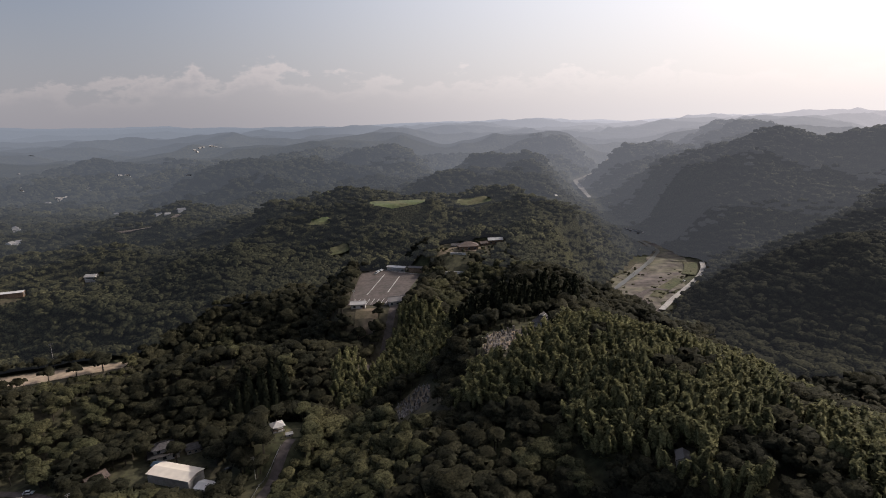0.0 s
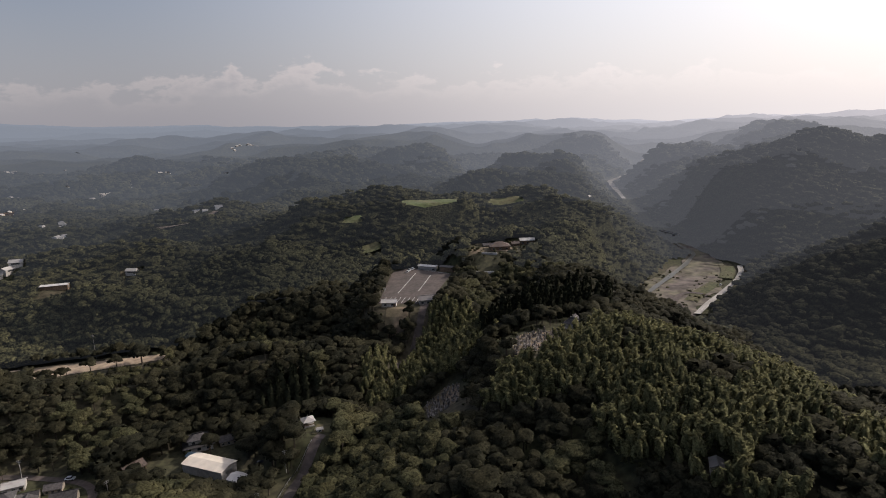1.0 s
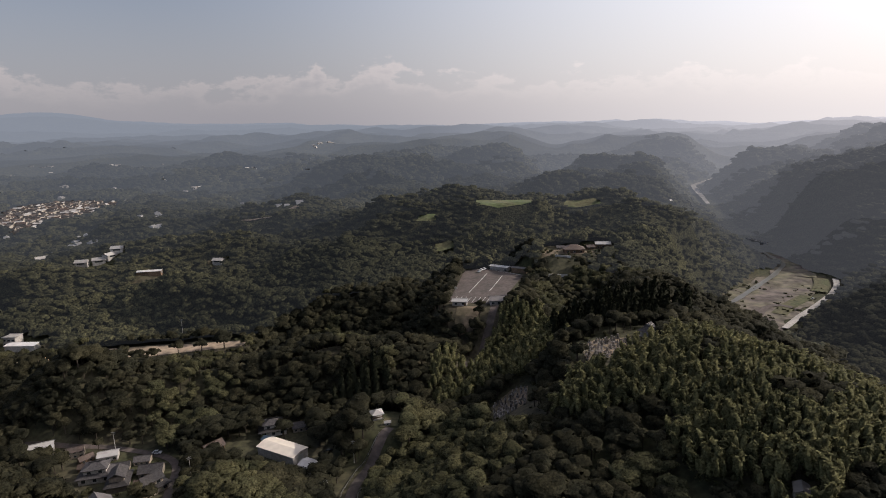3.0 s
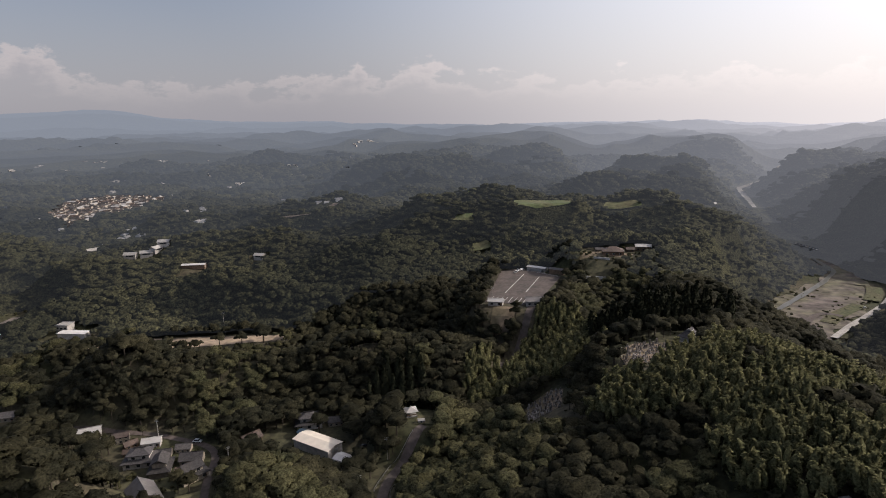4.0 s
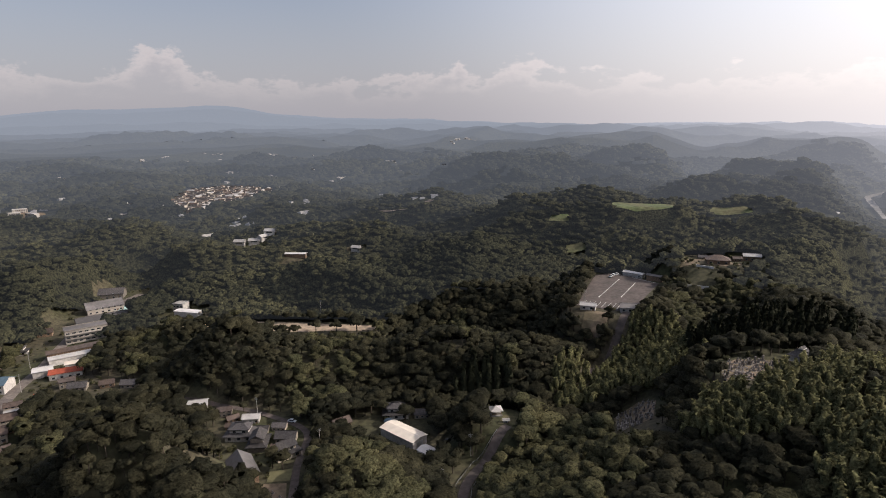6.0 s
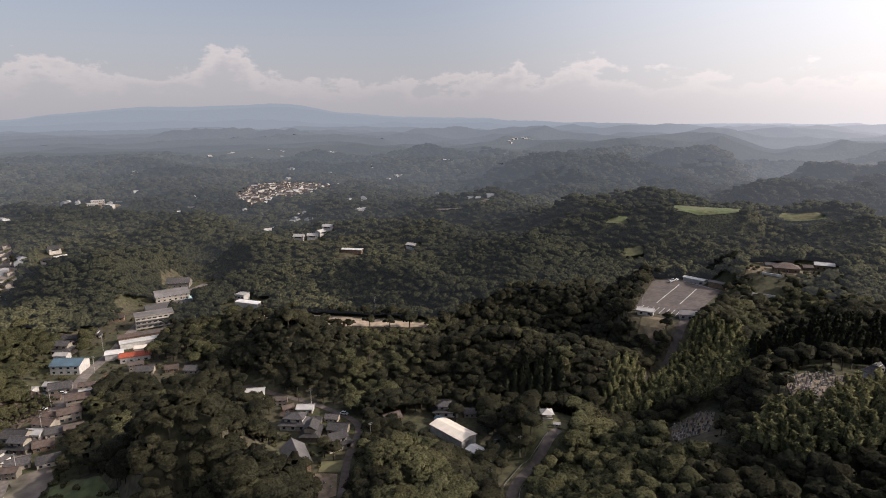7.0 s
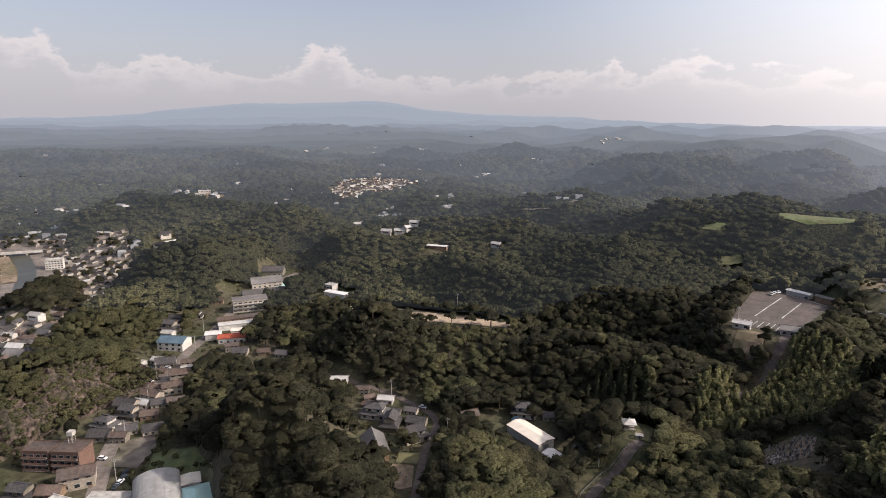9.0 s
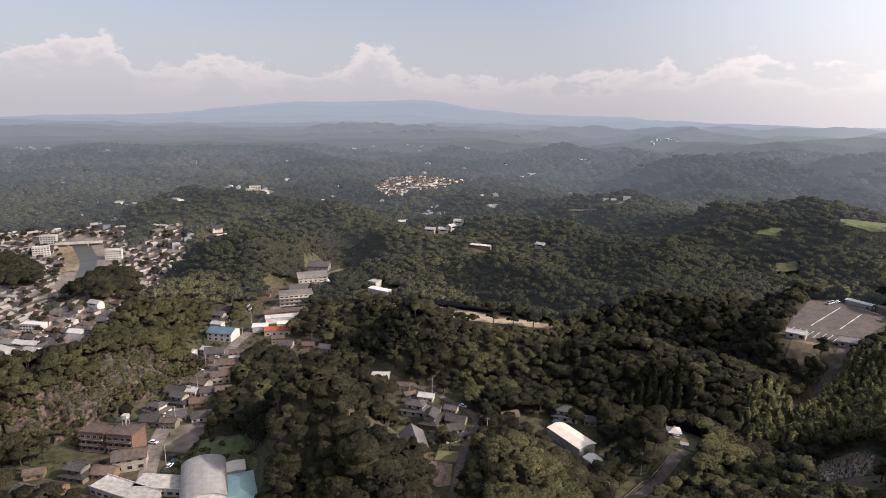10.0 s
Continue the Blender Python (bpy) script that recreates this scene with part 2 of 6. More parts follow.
# ---- materials ----
def mat(name, color, rough=0.8, metal=0.0, vary=0.25, scale=0.5, bump=0.0, bscale=4.0, island=0.0, rand=0.0, tint=None, glow=None, leaf=0.0, coarse=None, dist=0.1):
    """A surface with two scales of variation; tint: a second colour that mottles it."""
    m = bpy.data.materials.new(name)
    m.use_nodes = True
    nt = m.node_tree
    N, L = nt.nodes.new, nt.links.new
    b = nt.nodes["Principled BSDF"]
    b.inputs["Roughness"].default_value, b.inputs["Metallic"].default_value = rough, metal
    b.inputs["Specular IOR Level"].default_value = 0.02 if leaf or glow else 0.25
    tc = N("ShaderNodeTexCoord")
    geo = N("ShaderNodeNewGeometry")
    vec = geo.outputs["Position"]
    n1, n2 = N("ShaderNodeTexNoise"), N("ShaderNodeTexNoise")
    n1.inputs["Scale"].default_value, n1.inputs["Detail"].default_value = scale, 6
    n2.inputs["Scale"].default_value, n2.inputs["Detail"].default_value = coarse or scale * 0.08, 3
    L(vec, n1.inputs["Vector"])
    L(vec, n2.inputs["Vector"])
    c2 = tint or tuple(v * 0.55 for v in color)
    mx = N("ShaderNodeMix")
    mx.data_type = "RGBA"
    mx.inputs["A"].default_value, mx.inputs["B"].default_value = (*color, 1), (*c2, 1)
    cr = N("ShaderNodeMapRange")
    cr.inputs["From Min"].default_value, cr.inputs["From Max"].default_value = 0.38, 0.62
    L(n2.outputs["Fac"], cr.inputs["Value"])
    L(cr.outputs[0], mx.inputs["Factor"])
    hsv = N("ShaderNodeHueSaturation")
    L(mx.outputs["Result"], hsv.inputs["Color"])
    val = N("ShaderNodeMapRange")
    val.inputs["From Min"].default_value, val.inputs["From Max"].default_value = 0.33, 0.67
    val.inputs["To Min"].default_value, val.inputs["To Max"].default_value = 1 - vary, 1 + vary
    L(n1.outputs["Fac"], val.inputs["Value"])
    last = val.outputs[0]
    for on, amount in ((island, island), (rand, rand)):
        if on:
            if on is island:
                src = geo.outputs["Random Per Island"]
            if on is rand and rand:
                src = N("ShaderNodeObjectInfo").outputs["Random"]
            mr = N("ShaderNodeMapRange")
            mr.inputs["To Min"].default_value, mr.inputs["To Max"].default_value = 1 - amount, 1 + amount
            L(src, mr.inputs["Value"])
            mu = N("ShaderNodeMath")
            mu.operation = "MULTIPLY"
            L(last, mu.inputs[0])
            L(mr.outputs[0], mu.inputs[1])
            last = mu.outputs[0]
    L(last, hsv.inputs["Value"])
    L(hsv.outputs[0], b.inputs["Base Color"])
    if bump:
        nb, bp = N("ShaderNodeTexNoise"), N("ShaderNodeBump")
        nb.inputs["Scale"].default_value, nb.inputs["Detail"].default_value = bscale, 5
        bp.inputs["Strength"].default_value, bp.inputs["Distance"].default_value = bump, dist
        L(vec, nb.inputs["Vector"])
        L(nb.outputs["Fac"], bp.inputs["Height"])
        L(bp.outputs[0], b.inputs["Normal"])
    if leaf:
        tr, ms = N("ShaderNodeBsdfTranslucent"), N("ShaderNodeMixShader")
        L(hsv.outputs[0], tr.inputs["Color"])
        ms.inputs[0].default_value = leaf
        L(b.outputs[0], ms.inputs[1])
        L(tr.outputs[0], ms.inputs[2])
        L(ms.outputs[0], nt.nodes["Material Output"].inputs["Surface"])
    if glow:
        b.inputs["Emission Color"].default_value = (*glow[:3], 1)
        b.inputs["Emission Strength"].default_value = glow[3]
    return m


M_GROUND = mat("forest_floor", (0.042, 0.043, 0.020), 0.95, vary=0.4, scale=0.4, tint=(0.065, 0.055, 0.035), bump=0.5, bscale=0.8, coarse=0.02)
# strong dark mottling in the leaf colours stands in for shaded gaps between clumps
M_LEAF = mat("evergreen_leaf", (0.0335, 0.0308, 0.0178), 0.6, vary=0.6, scale=1.3, tint=(0.0185, 0.0185, 0.012), island=0.3, leaf=0.2, coarse=0.06, bump=0.7, bscale=2.4, dist=0.35)
M_LEAF2 = mat("broad_leaf", (0.0535, 0.0495, 0.025), 0.6, vary=0.65, scale=1.3, tint=(0.036, 0.036, 0.019), island=0.3, rand=0.25, leaf=0.2, coarse=0.06, bump=0.7, bscale=2.4, dist=0.35)
M_BAMBOO = mat("bamboo_leaf", (0.108, 0.101, 0.047), 0.55, vary=0.5, scale=1.6, tint=(0.062, 0.062, 0.030), island=0.45, rand=0.25, leaf=0.3, coarse=0.08, bump=0.45, bscale=2.2, dist=0.25)
M_CEDAR = mat("cedar_needle", (0.026, 0.028, 0.0165), 0.7, vary=0.2, scale=0.2, island=0.3, leaf=0.1)
M_BARK = mat("bark", (0.055, 0.043, 0.032), 0.95, vary=0.4, scale=3, bump=0.6, bscale=8)
M_LANE = mat("lane_asphalt", (0.098, 0.078, 0.069), 0.9, vary=0.25, scale=0.5, tint=(0.072, 0.060, 0.053), bump=0.2, bscale=6, coarse=0.08)
M_ROAD = mat("dusty_asphalt", (0.165, 0.138, 0.12), 0.9, vary=0.25, scale=0.5, tint=(0.115, 0.097, 0.086), bump=0.2, bscale=6, coarse=0.08)
M_SAND = mat("sand", (0.34, 0.26, 0.185), 0.95, vary=0.25, scale=0.3, tint=(0.25, 0.195, 0.14), bump=0.3, bscale=2)
M_GRAVEL = mat("gravel", (0.118, 0.097, 0.085), 0.95, vary=0.5, scale=0.12, tint=(0.11, 0.10, 0.065), bump=0.5, bscale=1, coarse=0.04)
M_GRASS = mat("grass", (0.064, 0.068, 0.030), 0.9, vary=0.35, scale=0.4, tint=(0.085, 0.075, 0.040), bump=0.4, bscale=2, coarse=0.05)
M_LAWN = mat("mown_lawn", (0.082, 0.098, 0.042), 0.9, vary=0.3, scale=0.25, tint=(0.115, 0.105, 0.055), bump=0.4, bscale=2, coarse=0.04)
M_PAINT = mat("road_paint", (0.50, 0.48, 0.44), 0.7, vary=0.15, scale=1.5)
M_WATER = mat("river_water", (0.085, 0.08, 0.06), 0.35, vary=0.15, scale=0.1, bump=0.05, bscale=0.7)
M_EARTH = mat("bare_earth", (0.19, 0.14, 0.10), 0.95, vary=0.35, scale=0.3, tint=(0.11, 0.09, 0.055), bump=0.5, bscale=1, coarse=0.05)
M_ROCK = mat("cliff_rock", (0.070, 0.050, 0.040), 0.95, vary=0.8, scale=0.6, tint=(0.034, 0.028, 0.019), bump=0.9, bscale=0.9, coarse=0.12)
M_CONCRETE = mat("concrete", (0.36, 0.335, 0.305), 0.9, vary=0.25, scale=0.6, tint=(0.28, 0.26, 0.235), bump=0.2)
M_TILE = mat("grey_roof_tile", (0.062, 0.055, 0.052), 0.75, vary=0.35, scale=1.2, tint=(0.045, 0.041, 0.041), rand=0.45, bump=0.5, bscale=5)
M_TILE2 = mat("brown_roof_tile", (0.105, 0.075, 0.060), 0.6, vary=0.25, scale=1.2, rand=0.3, bump=0.5, bscale=5)
M_PALE = mat("weathered_pale_sheet", (0.34, 0.325, 0.31), 0.55, vary=0.15, scale=0.5, tint=(0.27, 0.25, 0.23), rand=0.25)
M_METAL = mat("pale_sheet_roof", (0.52, 0.50, 0.48), 0.5, vary=0.12, scale=0.4, tint=(0.42, 0.39, 0.36), rand=0.25)
M_CREAM = mat("cream_sheet_roof", (0.66, 0.59, 0.49), 0.55, vary=0.08, scale=0.3, tint=(0.60, 0.52, 0.43))
M_GREYROOF = mat("grey_sheet_roof", (0.165, 0.150, 0.142), 0.6, vary=0.15, scale=0.5, rand=0.2)
M_DARKROOF = mat("rusty_dark_sheet", (0.075, 0.058, 0.050), 0.65, vary=0.3, scale=0.6, tint=(0.092, 0.062, 0.047))
M_BLUE = mat("blue_sheet_roof", (0.085, 0.125, 0.155), 0.5, vary=0.15, scale=0.6)
M_TEAL = mat("pale_green_sheet_roof", (0.42, 0.60, 0.56), 0.5, vary=0.08, scale=0.3)
M_RED = mat("orange_red_awning", (0.46, 0.105, 0.055), 0.7, vary=0.15, scale=0.8)
M_WALL = mat("white_plaster", (0.44, 0.41, 0.375), 0.85, vary=0.2, scale=0.7, tint=(0.33, 0.30, 0.27), rand=0.2)
M_TOWN = mat("dim_town_plaster", (0.36, 0.32, 0.27), 0.85, vary=0.2, scale=0.7, tint=(0.27, 0.235, 0.20), rand=0.45)
M_WALL2 = mat("beige_siding", (0.33, 0.28, 0.225), 0.85, vary=0.2, scale=0.9, rand=0.4)
M_WOOD = mat("weathered_boards", (0.20, 0.135, 0.09), 0.9, vary=0.35, scale=1.5, rand=0.2, bump=0.3)
M_BRICK = mat("brown_brick_tile", (0.155, 0.09, 0.068), 0.85, vary=0.2, scale=1.6, tint=(0.11, 0.07, 0.056))
M_GLASS = mat("window_glass", (0.035, 0.04, 0.045), 0.1, vary=0.2, scale=0.5)
M_STONE = mat("grave_stone", (0.22, 0.195, 0.175), 0.6, vary=0.3, scale=1.0, rand=0.6)
M_STEEL = mat("galvanised_steel", (0.5, 0.5, 0.5), 0.45, 0.8, vary=0.1, scale=2)
M_TYRE = mat("tyre_rubber", (0.02, 0.02, 0.02), 0.9, vary=0.2, scale=5)
M_CAR = mat("white_car_paint", (0.78, 0.78, 0.77), 0.25, vary=0.05, scale=1)
M_CAR2 = mat("dark_car_paint", (0.05, 0.055, 0.065), 0.25, vary=0.05, scale=1)


# backdrop woods with haze painted in: base colour cut, haze added as emission
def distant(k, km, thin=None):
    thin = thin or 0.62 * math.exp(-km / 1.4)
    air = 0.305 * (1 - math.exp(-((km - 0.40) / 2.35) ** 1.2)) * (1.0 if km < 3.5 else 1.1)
    m = mat("haze_glow_woods_%d" % k, (0.085 * thin, 0.080 * thin, 0.040 * thin), 0.9, vary=0.8, scale=0.35 / km, tint=(0.040 * thin, 0.040 * thin, 0.022 * thin),
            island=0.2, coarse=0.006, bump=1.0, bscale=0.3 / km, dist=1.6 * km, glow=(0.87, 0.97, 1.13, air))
    # painted haze glows more, and warmer, towards the sun as seen from the origin
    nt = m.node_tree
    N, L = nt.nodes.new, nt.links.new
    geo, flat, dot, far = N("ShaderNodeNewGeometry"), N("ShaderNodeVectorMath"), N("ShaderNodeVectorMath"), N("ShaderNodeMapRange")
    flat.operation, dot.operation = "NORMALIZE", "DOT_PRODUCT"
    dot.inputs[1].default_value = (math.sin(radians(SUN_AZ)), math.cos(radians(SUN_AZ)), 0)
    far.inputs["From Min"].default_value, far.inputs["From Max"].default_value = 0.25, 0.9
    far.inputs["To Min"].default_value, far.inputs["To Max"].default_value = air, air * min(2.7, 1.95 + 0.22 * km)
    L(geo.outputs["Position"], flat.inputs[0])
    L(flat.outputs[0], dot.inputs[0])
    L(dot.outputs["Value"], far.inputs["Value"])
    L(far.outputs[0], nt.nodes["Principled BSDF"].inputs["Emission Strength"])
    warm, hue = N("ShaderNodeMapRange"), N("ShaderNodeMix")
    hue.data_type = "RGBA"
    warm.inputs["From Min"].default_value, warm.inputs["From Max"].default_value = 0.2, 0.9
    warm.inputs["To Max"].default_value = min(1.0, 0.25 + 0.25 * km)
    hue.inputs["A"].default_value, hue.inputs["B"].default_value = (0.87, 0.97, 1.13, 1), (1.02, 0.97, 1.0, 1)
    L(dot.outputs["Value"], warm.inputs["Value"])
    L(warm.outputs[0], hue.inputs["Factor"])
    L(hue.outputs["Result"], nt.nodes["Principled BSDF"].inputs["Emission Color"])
    return m


# far houses and far river bed: bluish haze painted in as emission
M_PALE_GLOW = mat("haze_glow_pale", (0.20, 0.185, 0.17), 0.9, vary=0.3, scale=0.1, island=0.4, glow=(0.87, 0.97, 1.13, 0.075))
M_TILE_GLOW = mat("haze_glow_tile", (0.11, 0.10, 0.098), 0.9, vary=0.3, scale=0.1, island=0.4, glow=(0.87, 0.97, 1.13, 0.075))
# the haze glow steps up ring by ring from the camera's place
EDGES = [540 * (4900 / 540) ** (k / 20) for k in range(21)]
M_FAR_GLOW = [distant(k, EDGES[k] * 0.00105) for k in range(20)]
# nearer spur and slopes: a weaker haze emission painted in as well
M_SPUR_GLOW = distant(20, 0.50, 0.30)
M_SLOPE_GLOW = distant(21, 0.53, 0.55)

# ---- mesh helpers ----
def quad_mesh(name, verts, quads, material, smooth=False, normals=None):
    """A mesh of quads from arrays."""
    me = bpy.data.meshes.new(name)
    verts, quads = np.asarray(verts, np.float32), np.asarray(quads, np.int32)
    me.vertices.add(len(verts))
    me.vertices.foreach_set("co", verts.ravel())
    me.loops.add(quads.size)
    me.loops.foreach_set("vertex_index", quads.ravel())
    me.polygons.add(len(quads))
    me.polygons.foreach_set("loop_start", np.arange(len(quads), dtype=np.int32) * 4)
    me.polygons.foreach_set("use_smooth", np.full(len(quads), smooth))
    me.materials.append(material)
    me.update(calc_edges=True)
    if normals is not None:
        at = me.attributes.new("custom_normal", "FLOAT_VECTOR", "POINT")
        at.data.foreach_set("vector", np.asarray(normals, np.float32).ravel())
    return me


def grid_quads(n, m, wrap=False):
    i, j = np.meshgrid(np.arange(n - 1), np.arange(m if wrap else m - 1), indexing="ij")
    k = (j + 1) % m
    return np.stack([i * m + j, i * m + k, (i + 1) * m + k, (i + 1) * m + j], -1).reshape(-1, 4)


def part(name, bm, material, parent, label=""):
    """Links a bmesh as one mesh object under a thing or a part."""
    me = bpy.data.meshes.new(name)
    bm.to_mesh(me)
    bm.free()
    me.materials.append(material)
    ob = new(name, me)
    ob.parent = parent
    return tagged(ob, label)


def plan_tris(poly, x, y):
    """Whether points lie inside a polygon of the plan."""
    x, y = np.asarray(x, float), np.asarray(y, float)
    inside = np.zeros(x.shape, bool)
    n = len(poly)
    for k in range(n):
        (ax, ay), (bx, by) = poly[k], poly[(k + 1) % n]
        cross = ((ay > y) != (by > y)) & (x < (bx - ax) * (y - ay) / ((by - ay) or 1e-9) + ax)
        inside ^= cross
    return inside


def drape(name, poly, material, lift=0.25, step=3.0, label="", kind="structure", z=None):
    """A sheet over a polygon of the plan that follows the ground."""
    xs, ys = [p[0] for p in poly], [p[1] for p in poly]
    bm = bmesh.new()
    bm.faces.new([bm.verts.new((px, py, 0)) for px, py in poly])
    for axis, lo, hi in ((0, min(xs), max(xs)), (1, min(ys), max(ys))):
        c = lo + step
        while c < hi:
            co, no = [0, 0, 0], [0, 0, 0]
            co[axis], no[axis] = c, 1
            bmesh.ops.bisect_plane(bm, geom=bm.verts[:] + bm.edges[:] + bm.faces[:], plane_co=co, plane_no=no)
            c += step
    vx, vy = np.array([v.co.x for v in bm.verts]), np.array([v.co.y for v in bm.verts])
    zs = ground(vx, vy) + lift if z is None else np.full(len(vx), z)
    for v, h in zip(bm.verts, zs):
        v.co.z = h
    return tagged(part(name, bm, material, None), label, kind=kind)


def strip(name, pts, width, material, lift=0.3, step=4.0, label="", widths=None):
    """A road or bank along a line of the plan."""
    P = np.array(pts, float)
    seg = np.hypot(*np.diff(P, axis=0).T)
    s = np.concatenate([[0], np.cumsum(seg)])
    n = max(2, int(s[-1] / step))
    u = np.linspace(0, s[-1], n)
    cx, cy = np.interp(u, s, P[:, 0]), np.interp(u, s, P[:, 1])
    ker = np.ones(5) / 5
    if n > 12:
        cx[2:-2], cy[2:-2] = np.convolve(cx, ker, "valid"), np.convolve(cy, ker, "valid")
    tx, ty = np.gradient(cx), np.gradient(cy)
    ln = np.hypot(tx, ty)
    nx, ny = -ty / ln, tx / ln
    w = np.full(n, width) if widths is None else np.interp(u, s, widths)
    if widths is not None:
        w = w * (1 + 0.2 * vnoise(u, 0 * u, 21, 5) + 0.12 * vnoise(u, 0 * u, 8, 6))       # ragged banks
    rows = []
    cross = np.linspace(-0.5, 0.5, 5)
    for c in cross:
        x, y = cx + nx * w * c, cy + ny * w * c
        rows.append(np.stack([x, y, ground(x, y) + lift], 1))
    V = np.stack(rows, 1).reshape(-1, 3)
    ob = new(name, quad_mesh(name, V, grid_quads(n, 5), material))
    return tagged(ob, label, kind="structure")


# ---- ground ----
def make_ground():
    r = np.concatenate([np.linspace(1, 60, 5), np.linspace(70, 620, 120), np.geomspace(630, 4950, 80)])
    az = np.radians(np.concatenate([np.arange(-50, 92, 0.55), np.arange(92, 310, 3.0)]))
    rr, aa = np.meshgrid(r, az, indexing="ij")
    x, y = -rr * np.sin(aa), rr * np.cos(aa)
    V = np.stack([x, y, ground(x, y) - 6 * np.clip((rr - 700) / 150, 0, 1)], -1).reshape(-1, 3)       # sunk far off, out of sight under the haze-glow skin
    ob = new("ground", quad_mesh("ground", V, grid_quads(len(r), len(az), True), M_GROUND, True))
    tagged(ob, "hilly forest ground with soil and low grass reaching the horizon", "ground", kind="structure")


make_ground()
OPEN_POLYS, OPEN_LINES, OPEN_SPOTS = [], [], []
NO_TREE_SPOTS, NO_TREE_LINES = [], [(RIVER[3:8], 13), (RIVER[7:], 24)]       # only trees are cleared here; the far haze-glow skin stays on

CARPARK = [(-67, 364), (-36, 361), (-31, 384), (-23, 436), (-56, 457), (-69, 444)]
car_park = drape("car_park", CARPARK, M_LANE, 0.3, 6, "worn grey-brown asphalt car park among trees")
OPEN_POLYS.append(CARPARK)
OPEN_SPOTS += [(-43, 407, 26, 52), (-54, 348, 9, 9)]


def painted_line(x1, y1, x2, y2, z, w, parent):
    bm = bmesh.new()
    bmesh.ops.create_cube(bm, size=1.0, matrix=pose((x1 + x2) / 2, (y1 + y2) / 2, z, 0, 0, math.degrees(math.atan2(y2 - y1, x2 - x1))) @ Matrix.Diagonal((math.hypot(x2 - x1, y2 - y1), w, 0.08, 1)))
    return part("painted_line", bm, M_PAINT, parent)


for x1, y1, x2, y2 in ((-50.6, 438, -57, 386), (-38.5, 432, -43.5, 391)):
    painted_line(x1, y1, x2, y2, 35.36, 0.55, car_park)
for k in range(8):
    painted_line(-64.5 + 3.1 * k, 364, -63.2 + 3.1 * k, 376, 35.36, 0.35, car_park)
painted_line(-55, 453, -25, 436, 35.36, 0.4, car_park)
PLAZA = [(-60, 338), (-46, 342), (-46, 356), (-60, 356)]
drape("pavement_plaza", PLAZA, M_EARTH, 0.35, 5, "bare brown earth clearing below the car park")
strip("road_car_park", [(-36, 362), (-38, 345), (-44, 325), (-50, 312)], 4.5, M_LANE, 0.4, label="worn lane leading down from the car park")
OPEN_LINES.append(([(-36, 362), (-38, 345), (-44, 325), (-50, 312)], 4.5))

SPORTS = [(-330, 289), (-255, 308), (-200, 334), (-196, 346), (-255, 328), (-332, 306)]
drape("sports_ground", SPORTS, M_SAND, 0.3, 5, "bare sandy sports ground below a wooded slope")
OPEN_POLYS += [SPORTS, [(-240, 296), (-194, 316), (-194, 332), (-240, 312)]]
LANE = [(-62, 150), (-72, 178), (-81, 205), (-80, 220), (-77, 231), (-73, 240)]
strip("road_hill", LANE, 4.2, M_LANE, 0.45, 3, "narrow brown asphalt lane climbing between trees")
OPEN_LINES.append((LANE, 5.6))
HAMLET_LANE = [(-126, 148), (-138, 165), (-148, 181), (-154, 190), (-161, 206), (-164, 214), (-174, 220), (-205, 223), (-250, 218)]
strip("road_hamlet", HAMLET_LANE, 3.4, M_LANE, 0.3, 3, "narrow concrete lane through the hamlet")
strip("road_street", STREET, 7, M_ROAD, 0.3, 4, "dusty asphalt street through the valley")
strip("road_yard", [(-250, 100), (-258, 112), (-268, 116)], 15, M_GRAVEL, 0.35, 4, "empty gravel lot beside the street")
strip("road_square", [(-318, 146), (-338, 160)], 13, M_ROAD, 0.42, 4, "asphalt forecourt beside the street")
OPEN_LINES += [(HAMLET_LANE, 4.2), (STREET, 17)]

# river: gravel bed, water, bank road, bridge
strip("river_bed", RIVER[:4], 60, M_GRAVEL, 0.7, 4, "brown gravel river bed with bare banks", [58, 62, 56, 42])
strip("river_bed_upstream", RIVER[3:6], 20, M_GRAVEL, 0.9, 4, "brown gravel river bed narrowing upstream", [52, 24, 16])
# raised above the canopy skin, its haze painted in as glow
strip("river_bed_far", RIVER[7:11], 26, M_PALE_GLOW, 7.0, 6, "far upstream gravel river bed, paled by painted haze glow", [7, 11, 9, 5])
strip("water_river", [(125, 470), (146, 524), (182, 578), (216, 630), (243, 680), (240, 738)], 7, M_WATER, 1.6, 4, "narrow shallow grey river", [5, 5, 5, 5, 5, 4])
BANK = [(172, 468), (192, 497), (213, 524), (243, 565), (260, 596), (268, 620)]
strip("road_bank", BANK, 5, M_CONCRETE, 1.9, 4, "pale concrete bank road along the river")
LOOP = [(200, 516), (191, 530), (178, 526), (166, 505), (160, 488), (169, 474)]
strip("road_loop", LOOP, 5, M_LANE, 1.4, 3, "curved asphalt lane on the river flat")
strip("pavement_river_lawn", [(236, 574), (248, 598), (256, 622)], 13, M_GRASS, 1.5, 4, "grassy bank beside the river")
strip("pavement_river_grass", [(180, 505), (196, 530), (222, 560)], 12, M_GRASS, 1.1, 4, "rough grass on the river flat")
OPEN_LINES += [(RIVER[:4], 36), (RIVER[3:6], 12), (BANK, 6)]

# tracks and clearings in the valleys
strip("road_valley", [(-368, 648), (-344, 650), (-326, 670), (-318, 694)], 9, M_ROAD, 1.2, 5, "pale unpaved road in a wooded valley")
OPEN_LINES += [([(-368, 648), (-344, 650), (-326, 670), (-318, 694)], 7)]

